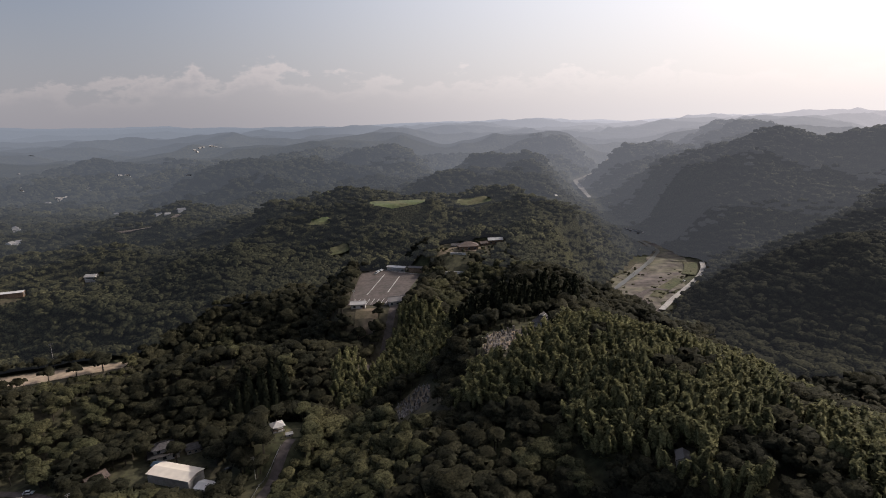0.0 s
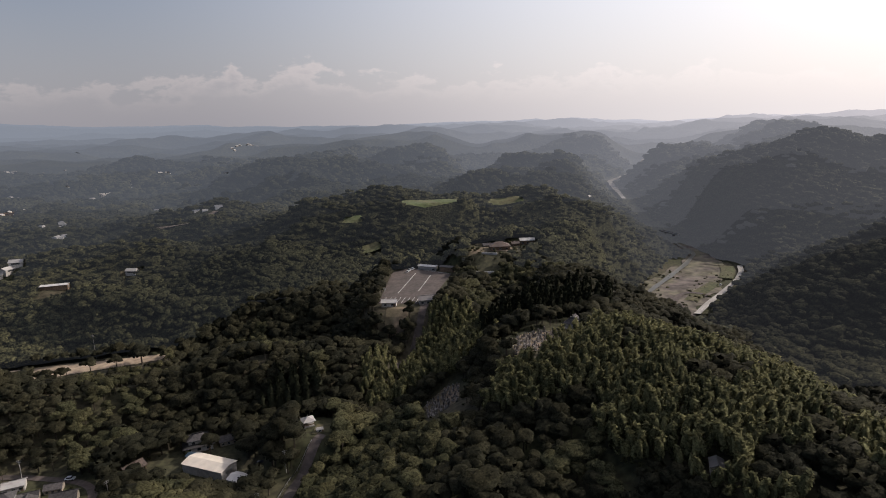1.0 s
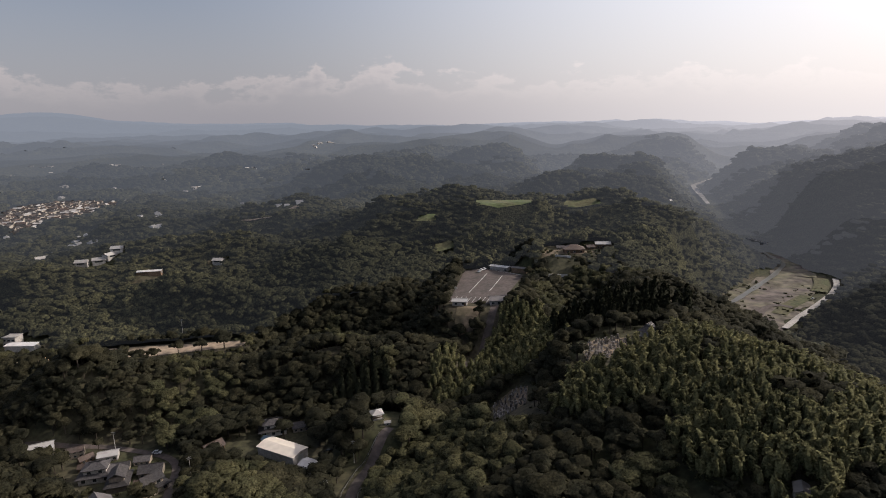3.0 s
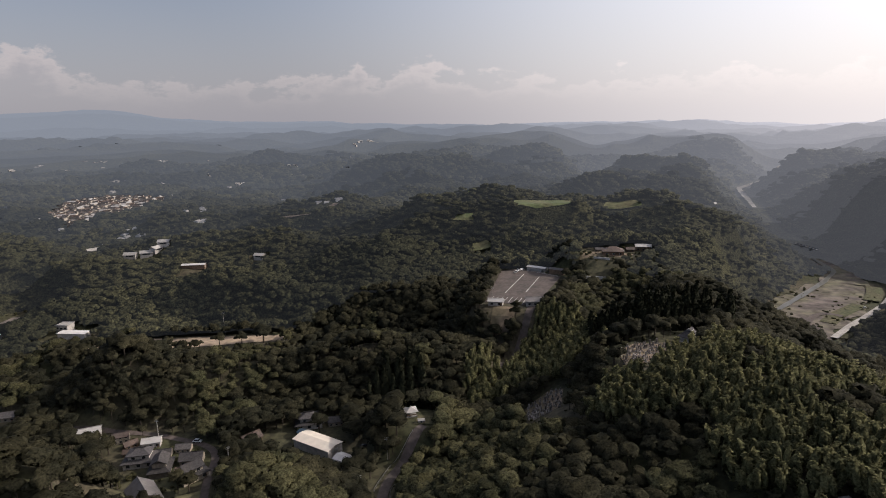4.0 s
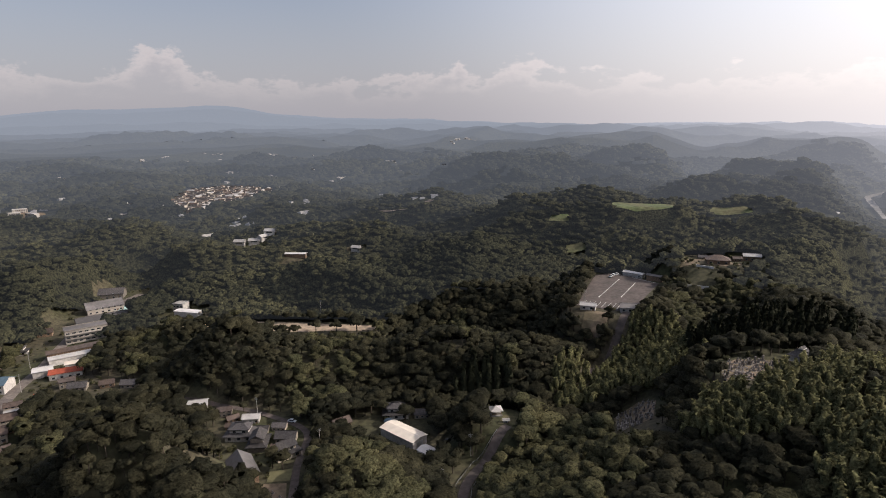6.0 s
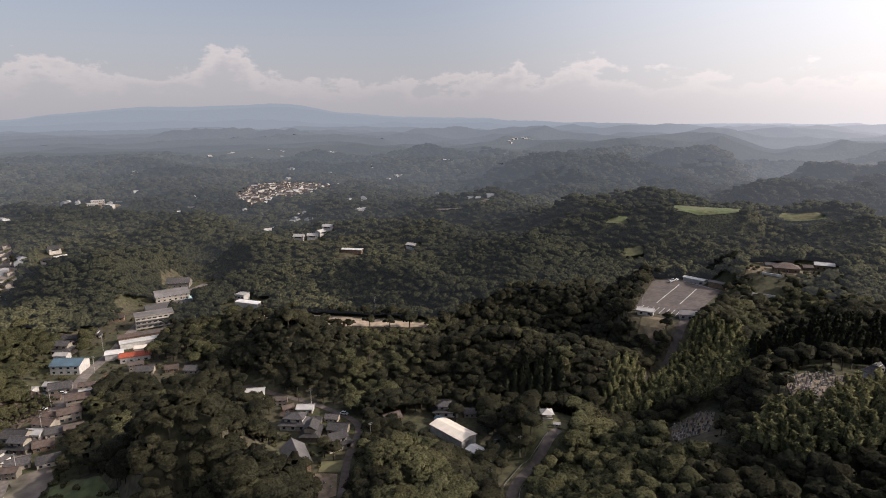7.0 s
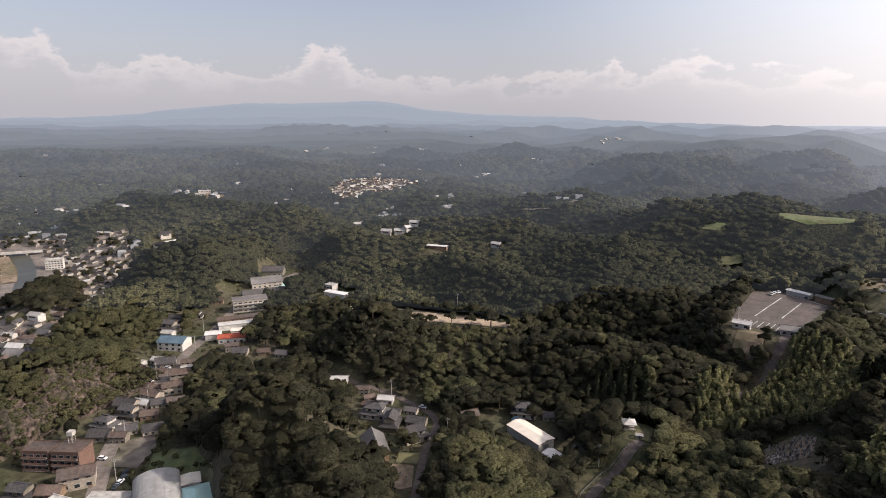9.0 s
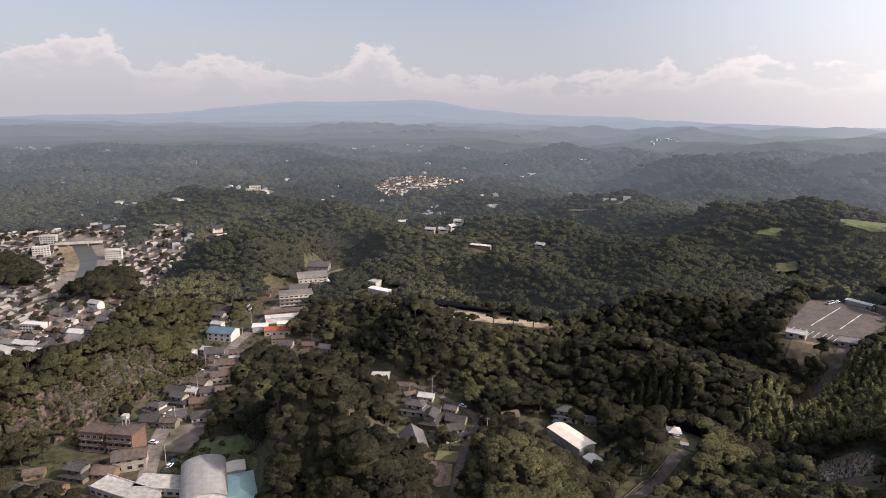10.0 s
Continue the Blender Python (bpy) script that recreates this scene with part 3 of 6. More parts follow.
# castle terraces
TERRACES = [(-163, 630, 19, 10, 12), (-125, 569, 11, 7, -8), (-131, 667, 11, 8, 10), (-68, 497, 27, 4.5, 4), (-50, 592, 31, 17, 14), (26, 616, 19, 9, -6), (-100, 528, 9, 6, 20)]
for k, (cx, cy, a_, b_, turn_) in enumerate(TERRACES):
    c_, s_ = math.cos(radians(turn_)), math.sin(radians(turn_))
    ring_ = [(cx + u * a_ * c_ - v * b_ * s_, cy + u * a_ * s_ + v * b_ * c_) for u, v in ((-1, -0.7), (-0.3, -1), (0.5, -0.85), (1, -0.6), (0.9, 0.4), (0.55, 0.95), (-0.2, 0.8), (-0.85, 1))]
    drape("ground_terrace_%d" % (k + 1), ring_, M_LAWN, 3.6, 4, "mown green terrace of a castle hill")
    NO_TREE_SPOTS.append((cx, cy - 3, a_, b_ + 5))


def make_cliff():
    """The bare slope above the street: broken rock in ledges."""
    u, v = np.meshgrid(np.linspace(0, 1, 90), np.linspace(0, 1, 34), indexing="ij")
    ax, ay, bx_, by_ = -288, 48, -321, 158
    foot_x, foot_y = ax + (bx_ - ax) * u, ay + (by_ - ay) * u
    x, y = foot_x - 34 * v, foot_y + 4 * v
    z = ground(x, y)
    steep = 2.5 * np.sin(np.pi * np.clip(u * 1.05, 0, 1)) * np.clip(v * 2.2, 0, 1) * np.clip((1 - v) * 4, 0, 1)
    z = z + 0.5 + steep + 1.6 * vnoise(x, y, 5, 21) + 2.6 * np.abs(vnoise(x * 0.35, y, 6, 22)) + 1.6 * vnoise(x * 0.4, y, 1.8, 23)
    z = np.where((u < 0.02) | (u > 0.98) | (v < 0.03) | (v > 0.97), ground(x, y) - 2, z)
    V = np.stack([x + 1.6 * vnoise(x, y, 5, 24), y, z], -1).reshape(-1, 3)
    tagged(new("ground_cliff", quad_mesh("ground_cliff", V, grid_quads(90, 34), M_ROCK)), "brown rocky cliff slope above the street", kind="structure")


make_cliff()
GYM_LOT = [(-238, 106), (-249, 114), (-246, 122), (-230, 124), (-213, 121), (-200, 114), (-203, 110), (-218, 108)]
drape("ground_gym_lot", GYM_LOT, M_LAWN, 0.25, 4, "rough grass below the wooded hill")
OPEN_POLYS.append(GYM_LOT)
OPEN_SPOTS += [(-183, 188, 20, 9), (-200, 196, 14, 8), (-160, 156, 11, 9), (-22, 230, 17, 11)]
NO_TREE_SPOTS += [(-184, 100, 9, 6)]
OPEN_SPOTS += [(-306, 88, 16, 40), (-322, 128, 17, 34)]

# ---- building kit ----
def box(bm, x0, x1, y0, y1, z0, z1):
    v = [bm.verts.new((x, y, z)) for z in (z0, z1) for x, y in ((x0, y0), (x1, y0), (x1, y1), (x0, y1))]
    for f in ((3, 2, 1, 0), (4, 5, 6, 7), (0, 1, 5, 4), (1, 2, 6, 5), (2, 3, 7, 6), (3, 0, 4, 7)):
        bm.faces.new([v[i] for i in f])


def box_part(name, dims, material, parent, label=""):
    bm = bmesh.new()
    box(bm, *dims)
    return part(name, bm, material, parent, label)


def gable_wall(L, W, H, rise, material, parent, name="wall"):
    """Four walls with gable ends, ridge along x."""
    bm = bmesh.new()
    p = [bm.verts.new(c) for c in ((-L / 2, -W / 2, -1.5), (L / 2, -W / 2, -1.5), (L / 2, W / 2, -1.5), (-L / 2, W / 2, -1.5),
                                   (-L / 2, -W / 2, H), (L / 2, -W / 2, H), (L / 2, W / 2, H), (-L / 2, W / 2, H), (-L / 2, 0, H + rise), (L / 2, 0, H + rise))]
    for f in ((0, 1, 5, 4), (2, 3, 7, 6), (1, 2, 6, 9, 5), (3, 0, 4, 8, 7), (3, 2, 1, 0), (4, 5, 9, 8), (6, 7, 8, 9)):
        bm.faces.new([p[i] for i in f])
    return part(name, bm, material, parent)


def gable_roof(L, W, H, rise, material, parent, over=0.6, thick=0.22, name="roof", label=""):
    """Two slabs that meet in a ridge."""
    bm = bmesh.new()
    s = rise / (W / 2)
    x, y = L / 2 + over, W / 2 + over
    z0, z1 = H - s * over + 0.05, H + rise + 0.05
    ring = [(-y, z0), (0, z1), (y, z0), (y, z0 + thick), (0, z1 + thick), (-y, z0 + thick)]
    a = [bm.verts.new((-x, q, z)) for q, z in ring]
    b = [bm.verts.new((x, q, z)) for q, z in ring]
    for i in range(6):
        j = (i + 1) % 6
        bm.faces.new((a[i], b[i], b[j], a[j]))
    for r in (a[::-1], b):
        bm.faces.new((r[0], r[1], r[4], r[5]))
        bm.faces.new((r[1], r[2], r[3], r[4]))
    bmesh.ops.recalc_face_normals(bm, faces=bm.faces[:])
    return part(name, bm, material, parent, label)


def hip_roof(L, W, H, rise, material, parent, over=0.8, hole=0.0, name="roof", label=""):
    """Hipped roof; its eaves sag a little in the middle and lift at the corners."""
    bm = bmesh.new()
    x, y = L / 2 + over, W / 2 + over
    zr = H + rise
    r = max(0.15, L / 2 - W / 2) if hole == 0 else L / 2 * hole
    ry = 0.08 if hole == 0 else W / 2 * hole
    rows = []
    for k, (f, g) in enumerate(((0, 0), (0.5, 0.42), (1, 1))):
        rx_, ry_, z = x + (r - x) * f, y + (ry - y) * f, H - 0.15 + (zr - H) * g
        ring = []
        for sx, sy in ((-1, -1), (0, -1), (1, -1), (1, 0), (1, 1), (0, 1), (-1, 1), (-1, 0)):
            lift = 0.18 * (1 - f) * (abs(sx) * abs(sy))
            ring.append(bm.verts.new((sx * rx_, sy * ry_, z + lift)))
        rows.append(ring)
    for a, b in zip(rows, rows[1:]):
        for i in range(8):
            j = (i + 1) % 8
            bm.faces.new((a[i], a[j], b[j], b[i]))
    bm.faces.new(rows[-1])
    under = [bm.verts.new((v.co.x * 0.98, v.co.y * 0.98, v.co.z - 0.25)) for v in rows[0]]
    for i in range(8):
        j = (i + 1) % 8
        bm.faces.new((under[i], under[j], rows[0][j], rows[0][i]))
    bm.faces.new(under[::-1])
    return part(name, bm, material, parent, label)


def windows(parent, L, W, floors, n, side=(-1, 1), h0=0.9, storey=2.8, wide=1.5, high=1.2):
    """Framed panes along the long walls."""
    for s in side:
        for f in range(floors):
            for k in range(n):
                cx = -L / 2 + L * (k + 0.5) / n
                y = s * W / 2
                z = h0 + f * storey
                frame_ = box_part("window", (cx - wide / 2 - 0.08, cx + wide / 2 + 0.08, y - 0.05, y + 0.05, z - 0.08, z + high + 0.08), M_STEEL, parent)
                box_part("pane", (cx - wide / 2, cx + wide / 2, y - 0.07, y + 0.07, z, z + high), M_GLASS, frame_)


def thing(name, label, category, group=""):
    return tagged(new(name), label, category, group)


def house_two(label, L, W, wall, roof, hip=True):
    """Two storeys: a skirt roof round the lower floor and a smaller upper floor."""
    h = thing("house", label, "house", "houses of the valley")
    gable_wall(L, W, 2.9, 0.01, wall, h, "lower_wall")
    hip_roof(L, W, 2.9, 1.2, roof, h, 0.9, 0.66, "skirt_roof")
    l2, w2 = L * 0.68, W * 0.7
    up = box_part("upper_wall", (-l2 / 2, l2 / 2, -w2 / 2, w2 / 2, 2.9, 5.9), wall, h)
    if hip:
        hip_roof(l2, w2, 5.9, w2 * 0.3, roof, h, 0.8)
    else:
        gable_roof(l2, w2, 5.9, w2 * 0.28, roof, h, 0.8)
    box_part("ridge_cap", (-l2 * 0.3, l2 * 0.3, -0.16, 0.16, 5.9 + w2 * 0.28, 6.25 + w2 * 0.3), roof, h)
    windows(h, l2, w2, 1, 2, h0=3.9)
    windows(h, L, W, 1, 3, side=(-1,), h0=0.8, high=1.5)
    box_part("door", (L * 0.32, L * 0.32 + 1.2, -W / 2 - 0.06, -W / 2 + 0.06, 0, 2.0), M_WOOD, h)
    return h


def house_one(label, L, W, H, wall, roof, rise=0.32, hip=False, wins=3, name="house", cat="house"):
    h = thing(name, label, cat, "houses of the valley" if name == "house" else "")
    if hip:
        gable_wall(L, W, H, 0.01, wall, h)
        hip_roof(L, W, H, W * rise, roof, h)
    else:
        gable_wall(L, W, H, W * rise * 0.98, wall, h)
        gable_roof(L, W, H, W * rise, roof, h)
        box_part("ridge_cap", (-L / 2 - 0.5, L / 2 + 0.5, -0.14, 0.14, H + W * rise + 0.1, H + W * rise + 0.45), roof, h)
    if wins:
        windows(h, L, W, 1 if H < 4.5 else 2, wins)
    box_part("door", (L * 0.3, L * 0.3 + 1.3, -W / 2 - 0.06, -W / 2 + 0.06, 0, 2.1), M_WOOD, h)
    return h


def town_house(label, L, W, H, wall, roof, hip):
    """Seen from afar: walls, roof and a window in each long side."""
    h = thing("town_house", label, "house", "houses of the town")
    if hip:
        gable_wall(L, W, H, 0.01, wall, h)
        hip_roof(L, W, H, W * 0.28, roof, h, 0.6)
    else:
        gable_wall(L, W, H, W * 0.26, wall, h)
        gable_roof(L, W, H, W * 0.27, roof, h, 0.6)
    for s in (-1, 1):
        box_part("window", (-L * 0.3, L * 0.3, s * W / 2 - 0.06, s * W / 2 + 0.06, H - 2.0, H - 0.8), M_GLASS, h)
    return h


def block(label, L, W, floors, wall, roof=None, n=5, balcony=True, name="apartment_building", cat="building"):
    """Flat-roofed concrete block with a parapet, rows of windows and balcony slabs."""
    h = thing(name, label, cat)
    H = floors * 3.0 + 0.4
    box_part("wall", (-L / 2, L / 2, -W / 2, W / 2, -1.5, H), wall, h)
    box_part("roof", (-L / 2 - 0.2, L / 2 + 0.2, -W / 2 - 0.2, W / 2 + 0.2, H + 0.004, H + 0.3), roof or M_CONCRETE, h)
    for d in ((-L / 2 - .2, L / 2 + .2, -W / 2 - .2, -W / 2 + .05), (-L / 2 - .2, L / 2 + .2, W / 2 - .05, W / 2 + .2)):
        box_part("parapet", (*d, H + 0.305, H + 0.75), wall, h)
    windows(h, L, W, floors, n, h0=1.0, storey=3.0, wide=L / n * 0.62)
    if balcony:
        for f in range(floors):
            z = 0.5 + f * 3.0
            b = box_part("balcony", (-L / 2 + .3, L / 2 - .3, -W / 2 - 1.2, -W / 2 - 0.08, z, z + 0.18), M_CONCRETE, h)
            box_part("railing", (-L / 2 + .3, L / 2 - .3, -W / 2 - 1.2, -W / 2 - 1.08, z + 0.2, z + 1.1), wall, b)
    return h


def shed(label, L, W, H, wall, roof, rise=0.12, name="shed", seams=0):
    h = thing(name, label, "shed")
    gable_wall(L, W, H, W * rise * 0.98, wall, h)
    gable_roof(L, W, H, W * rise, roof, h, 0.5, 0.15)
    box_part("sliding_door", (L / 2 - 0.05, L / 2 + 0.06, -W * 0.2, W * 0.2, 0, H * 0.8), M_STEEL, h)
    for k in range(seams):
        x = -L / 2 + L * (k + 0.5) / seams
        bm = bmesh.new()
        for s in (-1, 1):
            q = [bm.verts.new((x + dx, y, z)) for dx in (-0.06, 0.06) for y, z in ((0, H + W * rise + 0.24), (s * (W / 2 + .5), H - rise * 2 * .5 + 0.24))]
            bm.faces.new((q[0], q[1], q[3], q[2]))
        part("roof_seam", bm, roof, h)
    return h


PLACED = {}


def put(ob, x, y, turn, size=1.0, clear=None, z=None, lift=0.0):
    """Stands a thing on the ground; the first is the one built, the rest are copies."""
    z = float(ground(x, y)) if z is None else z
    m = pose(x, y, z + lift, 0, 0, turn) @ Matrix.Diagonal((size, size, size, 1))
    o = ob
    if ob.name in PLACED:
        o = copy_thing(ob, pose(x, y, z))
    PLACED[ob.name] = 1
    o.matrix_basis = m
    if clear:
        OPEN_SPOTS.append((x, y, clear, clear))
    return o


# ---- hamlet ----
H_A = house_two("two-storey farmhouse with grey tiled roofs and pale plaster walls", 13, 9, M_WALL, M_TILE)
H_B = house_two("two-storey house with dark tiled gable roofs and beige walls", 11, 8, M_WALL2, M_TILE, False)
H_C = house_one("low house with weathered grey tiled gable roof", 11, 7.5, 3.2, M_WALL2, M_TILE)
H_D = house_one("low board-walled outbuilding with a brown roof", 9, 6, 3.0, M_WOOD, M_TILE2, wins=2)
H_E = house_one("small house with weathered pale sheet-metal roof and white walls", 10, 7, 3.4, M_WALL, M_PALE, 0.22)
H_G = house_one("narrow street house with rusty dark roof", 10, 6.5, 4.8, M_WALL2, M_DARKROOF, 0.25)
for ob, x, y, turn, size in ((H_A, -194, 200.5, 25, 1.0), (H_B, -180.6, 197, 118, 1.0), (H_C, -172, 206.5, 22, 0.85), (H_B, -164, 195.5, 62, 1.0), (H_E, -200, 214.5, 30, 0.8), (H_D, -209, 211, 60, 0.65),
                             (H_C, -182, 214, 20, 0.6), (H_D, -155, 227, 60, 0.95), (H_A, -135, 247.5, 28, 0.95), (H_C, -122.5, 252, 28, 0.7), (H_E, -235, 213, 40, 1.05), (H_D, -171, 198, 22, 0.55), (H_C, -188, 208, 25, 0.6),
                             (H_G, -217, 214, 35, 0.7), (H_D, -204, 205, 25, 0.6)):
    put(ob, x, y, turn, size, 6.5)
white_shed = shed("long cream-roofed sheet-metal factory shed beside the lane", 25, 11, 5.0, M_WALL, M_CREAM, 0.10, "factory_shed", 9)
put(white_shed, -121, 228.5, -18, 0.86, 13)
put(shed("small pale-roofed lean-to shed", 9, 7, 3.0, M_WALL, M_METAL, 0.15), -104.5, 220.5, -18, 0.85, 7)
put(house_one("tall barn with grey sheet gable roof and board walls", 15, 10, 4.2, M_WOOD, M_GREYROOF, 0.36, wins=0, name="barn", cat="barn"), -170, 174.5, 144, 1.0, 11)
put(shed("grey roofed carport beside the lane", 9, 3.5, 2.6, M_WOOD, M_GREYROOF, 0.08), -137, 174, 122, 1.0, 5)
put(shed("blue sheet-roofed lean-to behind the factory shed", 6, 4, 3.2, M_WALL, M_BLUE, 0.18), -132, 236.5, -18, 0.9, 5)
OPEN_SPOTS += [(-114, 217, 13, 7), (-174, 166, 10, 9), (-182, 204, 26, 15), (-152, 168, 14, 14), (-162, 160, 8, 8), (-166, 166, 9, 9), (-142, 236, 12, 6), (-116, 228, 18, 12), (-145, 226, 12, 5), (-215, 212, 24, 6)]


# ---- hilltop pavilion by the lane ----
def pavilion(label, W, post_h, roof):
    h = thing("pavilion", label, "pavilion")
    box_part("base", (-W / 2 - .4, W / 2 + .4, -W / 2 - .4, W / 2 + .4, -1.0, 0.4), M_CONCRETE, h)
    for sx in (-1, 1):
        for sy in (-1, 1):
            box_part("post", (sx * W / 2 - .12, sx * W / 2 + .12, sy * W / 2 - .12, sy * W / 2 + .12, 0.4, post_h), M_WOOD, h)
    box_part("railing", (-W / 2, W / 2, -W / 2 - .06, -W / 2 + .06, 0.9, 1.3), M_WOOD, h)
    hip_roof(W, W, post_h, W * 0.38, roof, h, 0.9)
    box_part("finial", (-.12, .12, -.12, .12, post_h + W * .38, post_h + W * .38 + .5), roof, h)
    return h


put(pavilion("small lookout pavilion with pale pyramid roof on posts", 4.4, 2.8, M_PALE), -82, 249, 30, 1.0, 8)
drape("ground_lookout", [(-78, 240), (-67, 243), (-69, 250), (-78, 249)], M_GRASS, 0.35, 3, "mown grass beside the lookout pavilion")
put(house_one("small pale concrete hut by the lane", 5, 3.5, 2.6, M_CONCRETE, M_PALE, 0.1, wins=1, name="hut", cat="hut"), -75, 243, 20, 0.55, 5)
OPEN_SPOTS += [(-76, 245, 10, 7)]
put(house_one("lone hut with grey sheet roof among bamboo", 7, 5, 3.5, M_WALL2, M_GREYROOF, 0.25, wins=1, name="hut", cat="hut"), 67, 160, 75, 0.7, 5, None, 3.0)

# ---- temple and graves ----
def temple_hall(label):
    h = thing("temple", label, "temple")
    box_part("podium", (-8, 8, -6.5, 6.5, -1.5, 0.8), M_CONCRETE, h)
    box_part("wall", (-6.5, 6.5, -5, 5, 0.8, 5.2), M_WALL, h)
    for k in range(6):
        x = -6.5 + 13 * k / 5
        box_part("post", (x - .15, x + .15, -5.2, -4.98, 0.8, 5.2), M_WOOD, h)
    hip_roof(13, 10, 5.2, 4.6, M_TILE, h, 2.0, 0.45, "skirt_roof")
    gable_roof(6.2, 4.7, 9.2, 2.0, M_TILE, h, 0.4, 0.3, "upper_roof")
    box_part("gable_wall", (-2.9, 2.9, -2.1, 2.1, 8.6, 10.0), M_WALL, h)
    return h


put(temple_hall("white-walled temple hall with steep grey tiled roof"), 47, 297, 60, 0.6, 9)


def gravestone(k):
    g = thing("gravestone", ("grey granite gravestone on a stepped base", "pale granite gravestone on a stepped base", "tall dark gravestone on a stepped base")[k], "gravestone", "graves beside the temple")
    w = 0.5 + 0.1 * k
    box_part("plinth", (-w * 1.5, w * 1.5, -w * 1.5, w * 1.5, -0.5, 0.35), M_STONE, g)
    box_part("base", (-w, w, -w, w, 0.355, 0.75), M_STONE, g)
    bm = bmesh.new()
    box(bm, -w * .55, w * .55, -w * .55, w * .55, 0.755, 1.7 + 0.5 * k)
    bmesh.ops.bevel(bm, geom=bm.edges[:], offset=0.06, segments=1, affect="EDGES")
    part("pillar", bm, M_STONE, g)
    return g


GRAVES = [gravestone(k) for k in range(3)]
grave_rng = random.Random(4)


def graveyard(poly, step, angle, chance):
    c, s = math.cos(radians(angle)), math.sin(radians(angle))
    cx, cy = sum(p[0] for p in poly) / len(poly), sum(p[1] for p in poly) / len(poly)
    for i in range(-24, 25):
        for j in range(-24, 25):
            u, v = i * step, j * step * 1.15
            x, y = cx + u * c - v * s + grave_rng.uniform(-.5, .5), cy + u * s + v * c + grave_rng.uniform(-.5, .5)
            if plan_tris(poly, x, y) and grave_rng.random() < chance:
                put(grave_rng.choice(GRAVES), x, y, angle + grave_rng.uniform(-6, 6), grave_rng.uniform(0.62, 1.05))


YARD_A = [(12, 275), (20, 287), (39, 294), (46, 288), (40, 277), (16, 259)]
YARD_B = [(-30, 268), (-20, 276), (-12, 272), (-12, 254), (-26, 252)]
YARD_C = [(-156, 161), (-145, 169), (-148, 173), (-159, 166)]
drape("ground_yard", [(-168, 166), (-158, 174), (-150, 178), (-141, 166), (-147, 156), (-156, 156)], M_EARTH, 0.2, 3, "trodden brown yard below the barn")
drape("ground_garden", [(-162, 182), (-154, 188), (-150, 180), (-158, 175)], M_LAWN, 0.3, 3, "small green garden beside the barn")
drape("ground_graveyard_1", YARD_A, M_EARTH, 0.25, 3, "bare brown earth of a graveyard")
drape("ground_graveyard_2", YARD_B, M_EARTH, 0.25, 3, "bare brown earth of a small graveyard")
graveyard(YARD_A, 1.9, 35, 0.8)
graveyard(YARD_B, 1.9, 10, 0.75)
graveyard(YARD_C, 2.0, 25, 0.7)
OPEN_POLYS += [YARD_A, YARD_B, YARD_C]
OPEN_SPOTS += [(30, 278, 24, 18), (20, 254, 13, 9), (-20, 262, 15, 13), (-19, 246, 11, 8), (48, 298, 10, 10)]

# ---- by the car park and on the castle hill ----
put(house_one("low white-roofed toilet block at the car park", 9, 5, 3.0, M_WALL, M_METAL, 0.2, wins=2, name="toilet_block", cat="building"), -59, 359, 2, 1.0, 7)
put(house_one("grey-roofed rest house at the car park edge", 11, 7, 3.2, M_WALL, M_GREYROOF, 0.25, wins=3, name="rest_house", cat="building"), -35, 364, 12, 1.0, 8)
put(shed("long white-roofed shelter at the far edge of the car park", 15, 5, 3.0, M_WALL, M_METAL, 0.1), -42, 451, -20, 1.0, 8)
put(shed("grey-roofed shelter at the far edge of the car park", 12, 5, 3.0, M_WOOD, M_GREYROOF, 0.15), -26, 444, -20, 1.0, 8)
H_H = house_one("old hilltop house with a brown hipped roof and board walls", 15, 10, 3.4, M_WOOD, M_TILE2, 0.3, True)
H_I = house_one("dark board house with a pale sheet roof on the hilltop", 12, 7, 3.8, M_WOOD, M_PALE, 0.2)
for ob, x, y, turn, size in ((H_H, 14, 460, 8, 1.0), (H_I, 37, 478, 4, 0.95), (H_D, 27, 472, 20, 0.7), (H_C, 4, 470, 12, 0.55)):
    put(ob, x, y, turn, size, 11)


def low_wall(label, length, high):
    w = thing("retaining_wall", label, "wall")
    n = int(length / 3)
    for k in range(n):
        box_part("panel", (-length / 2 + length * k / n + 0.03, -length / 2 + length * (k + 1) / n - 0.03, -0.2, 0.2, -1.0, high), M_METAL, w)
    box_part("coping", (-length / 2, length / 2, -0.28, 0.28, high + 0.004, high + 0.16), M_METAL, w)
    return w


put(low_wall("low white panelled wall at the edge of the hilltop yard", 15, 1.5), 3, 424, 2, 1.0, 8)
put(low_wall("short pale wall below the old hilltop house", 12, 1.2), 6, 447, -12, 1.0, 6)
drape("ground_hilltop_yard", [(-10, 448), (4, 452), (24, 452), (30, 462), (6, 470), (-10, 462)], M_EARTH, 0.3, 4, "bare brown yard round the hilltop houses")
OPEN_SPOTS += [(14, 450, 26, 12), (16, 464, 30, 13), (3, 432, 13, 14)]

# ---- the street ----
gym = thing("gymnasium", "large hall with pale barrel-vaulted metal roof and white walls", "hall")


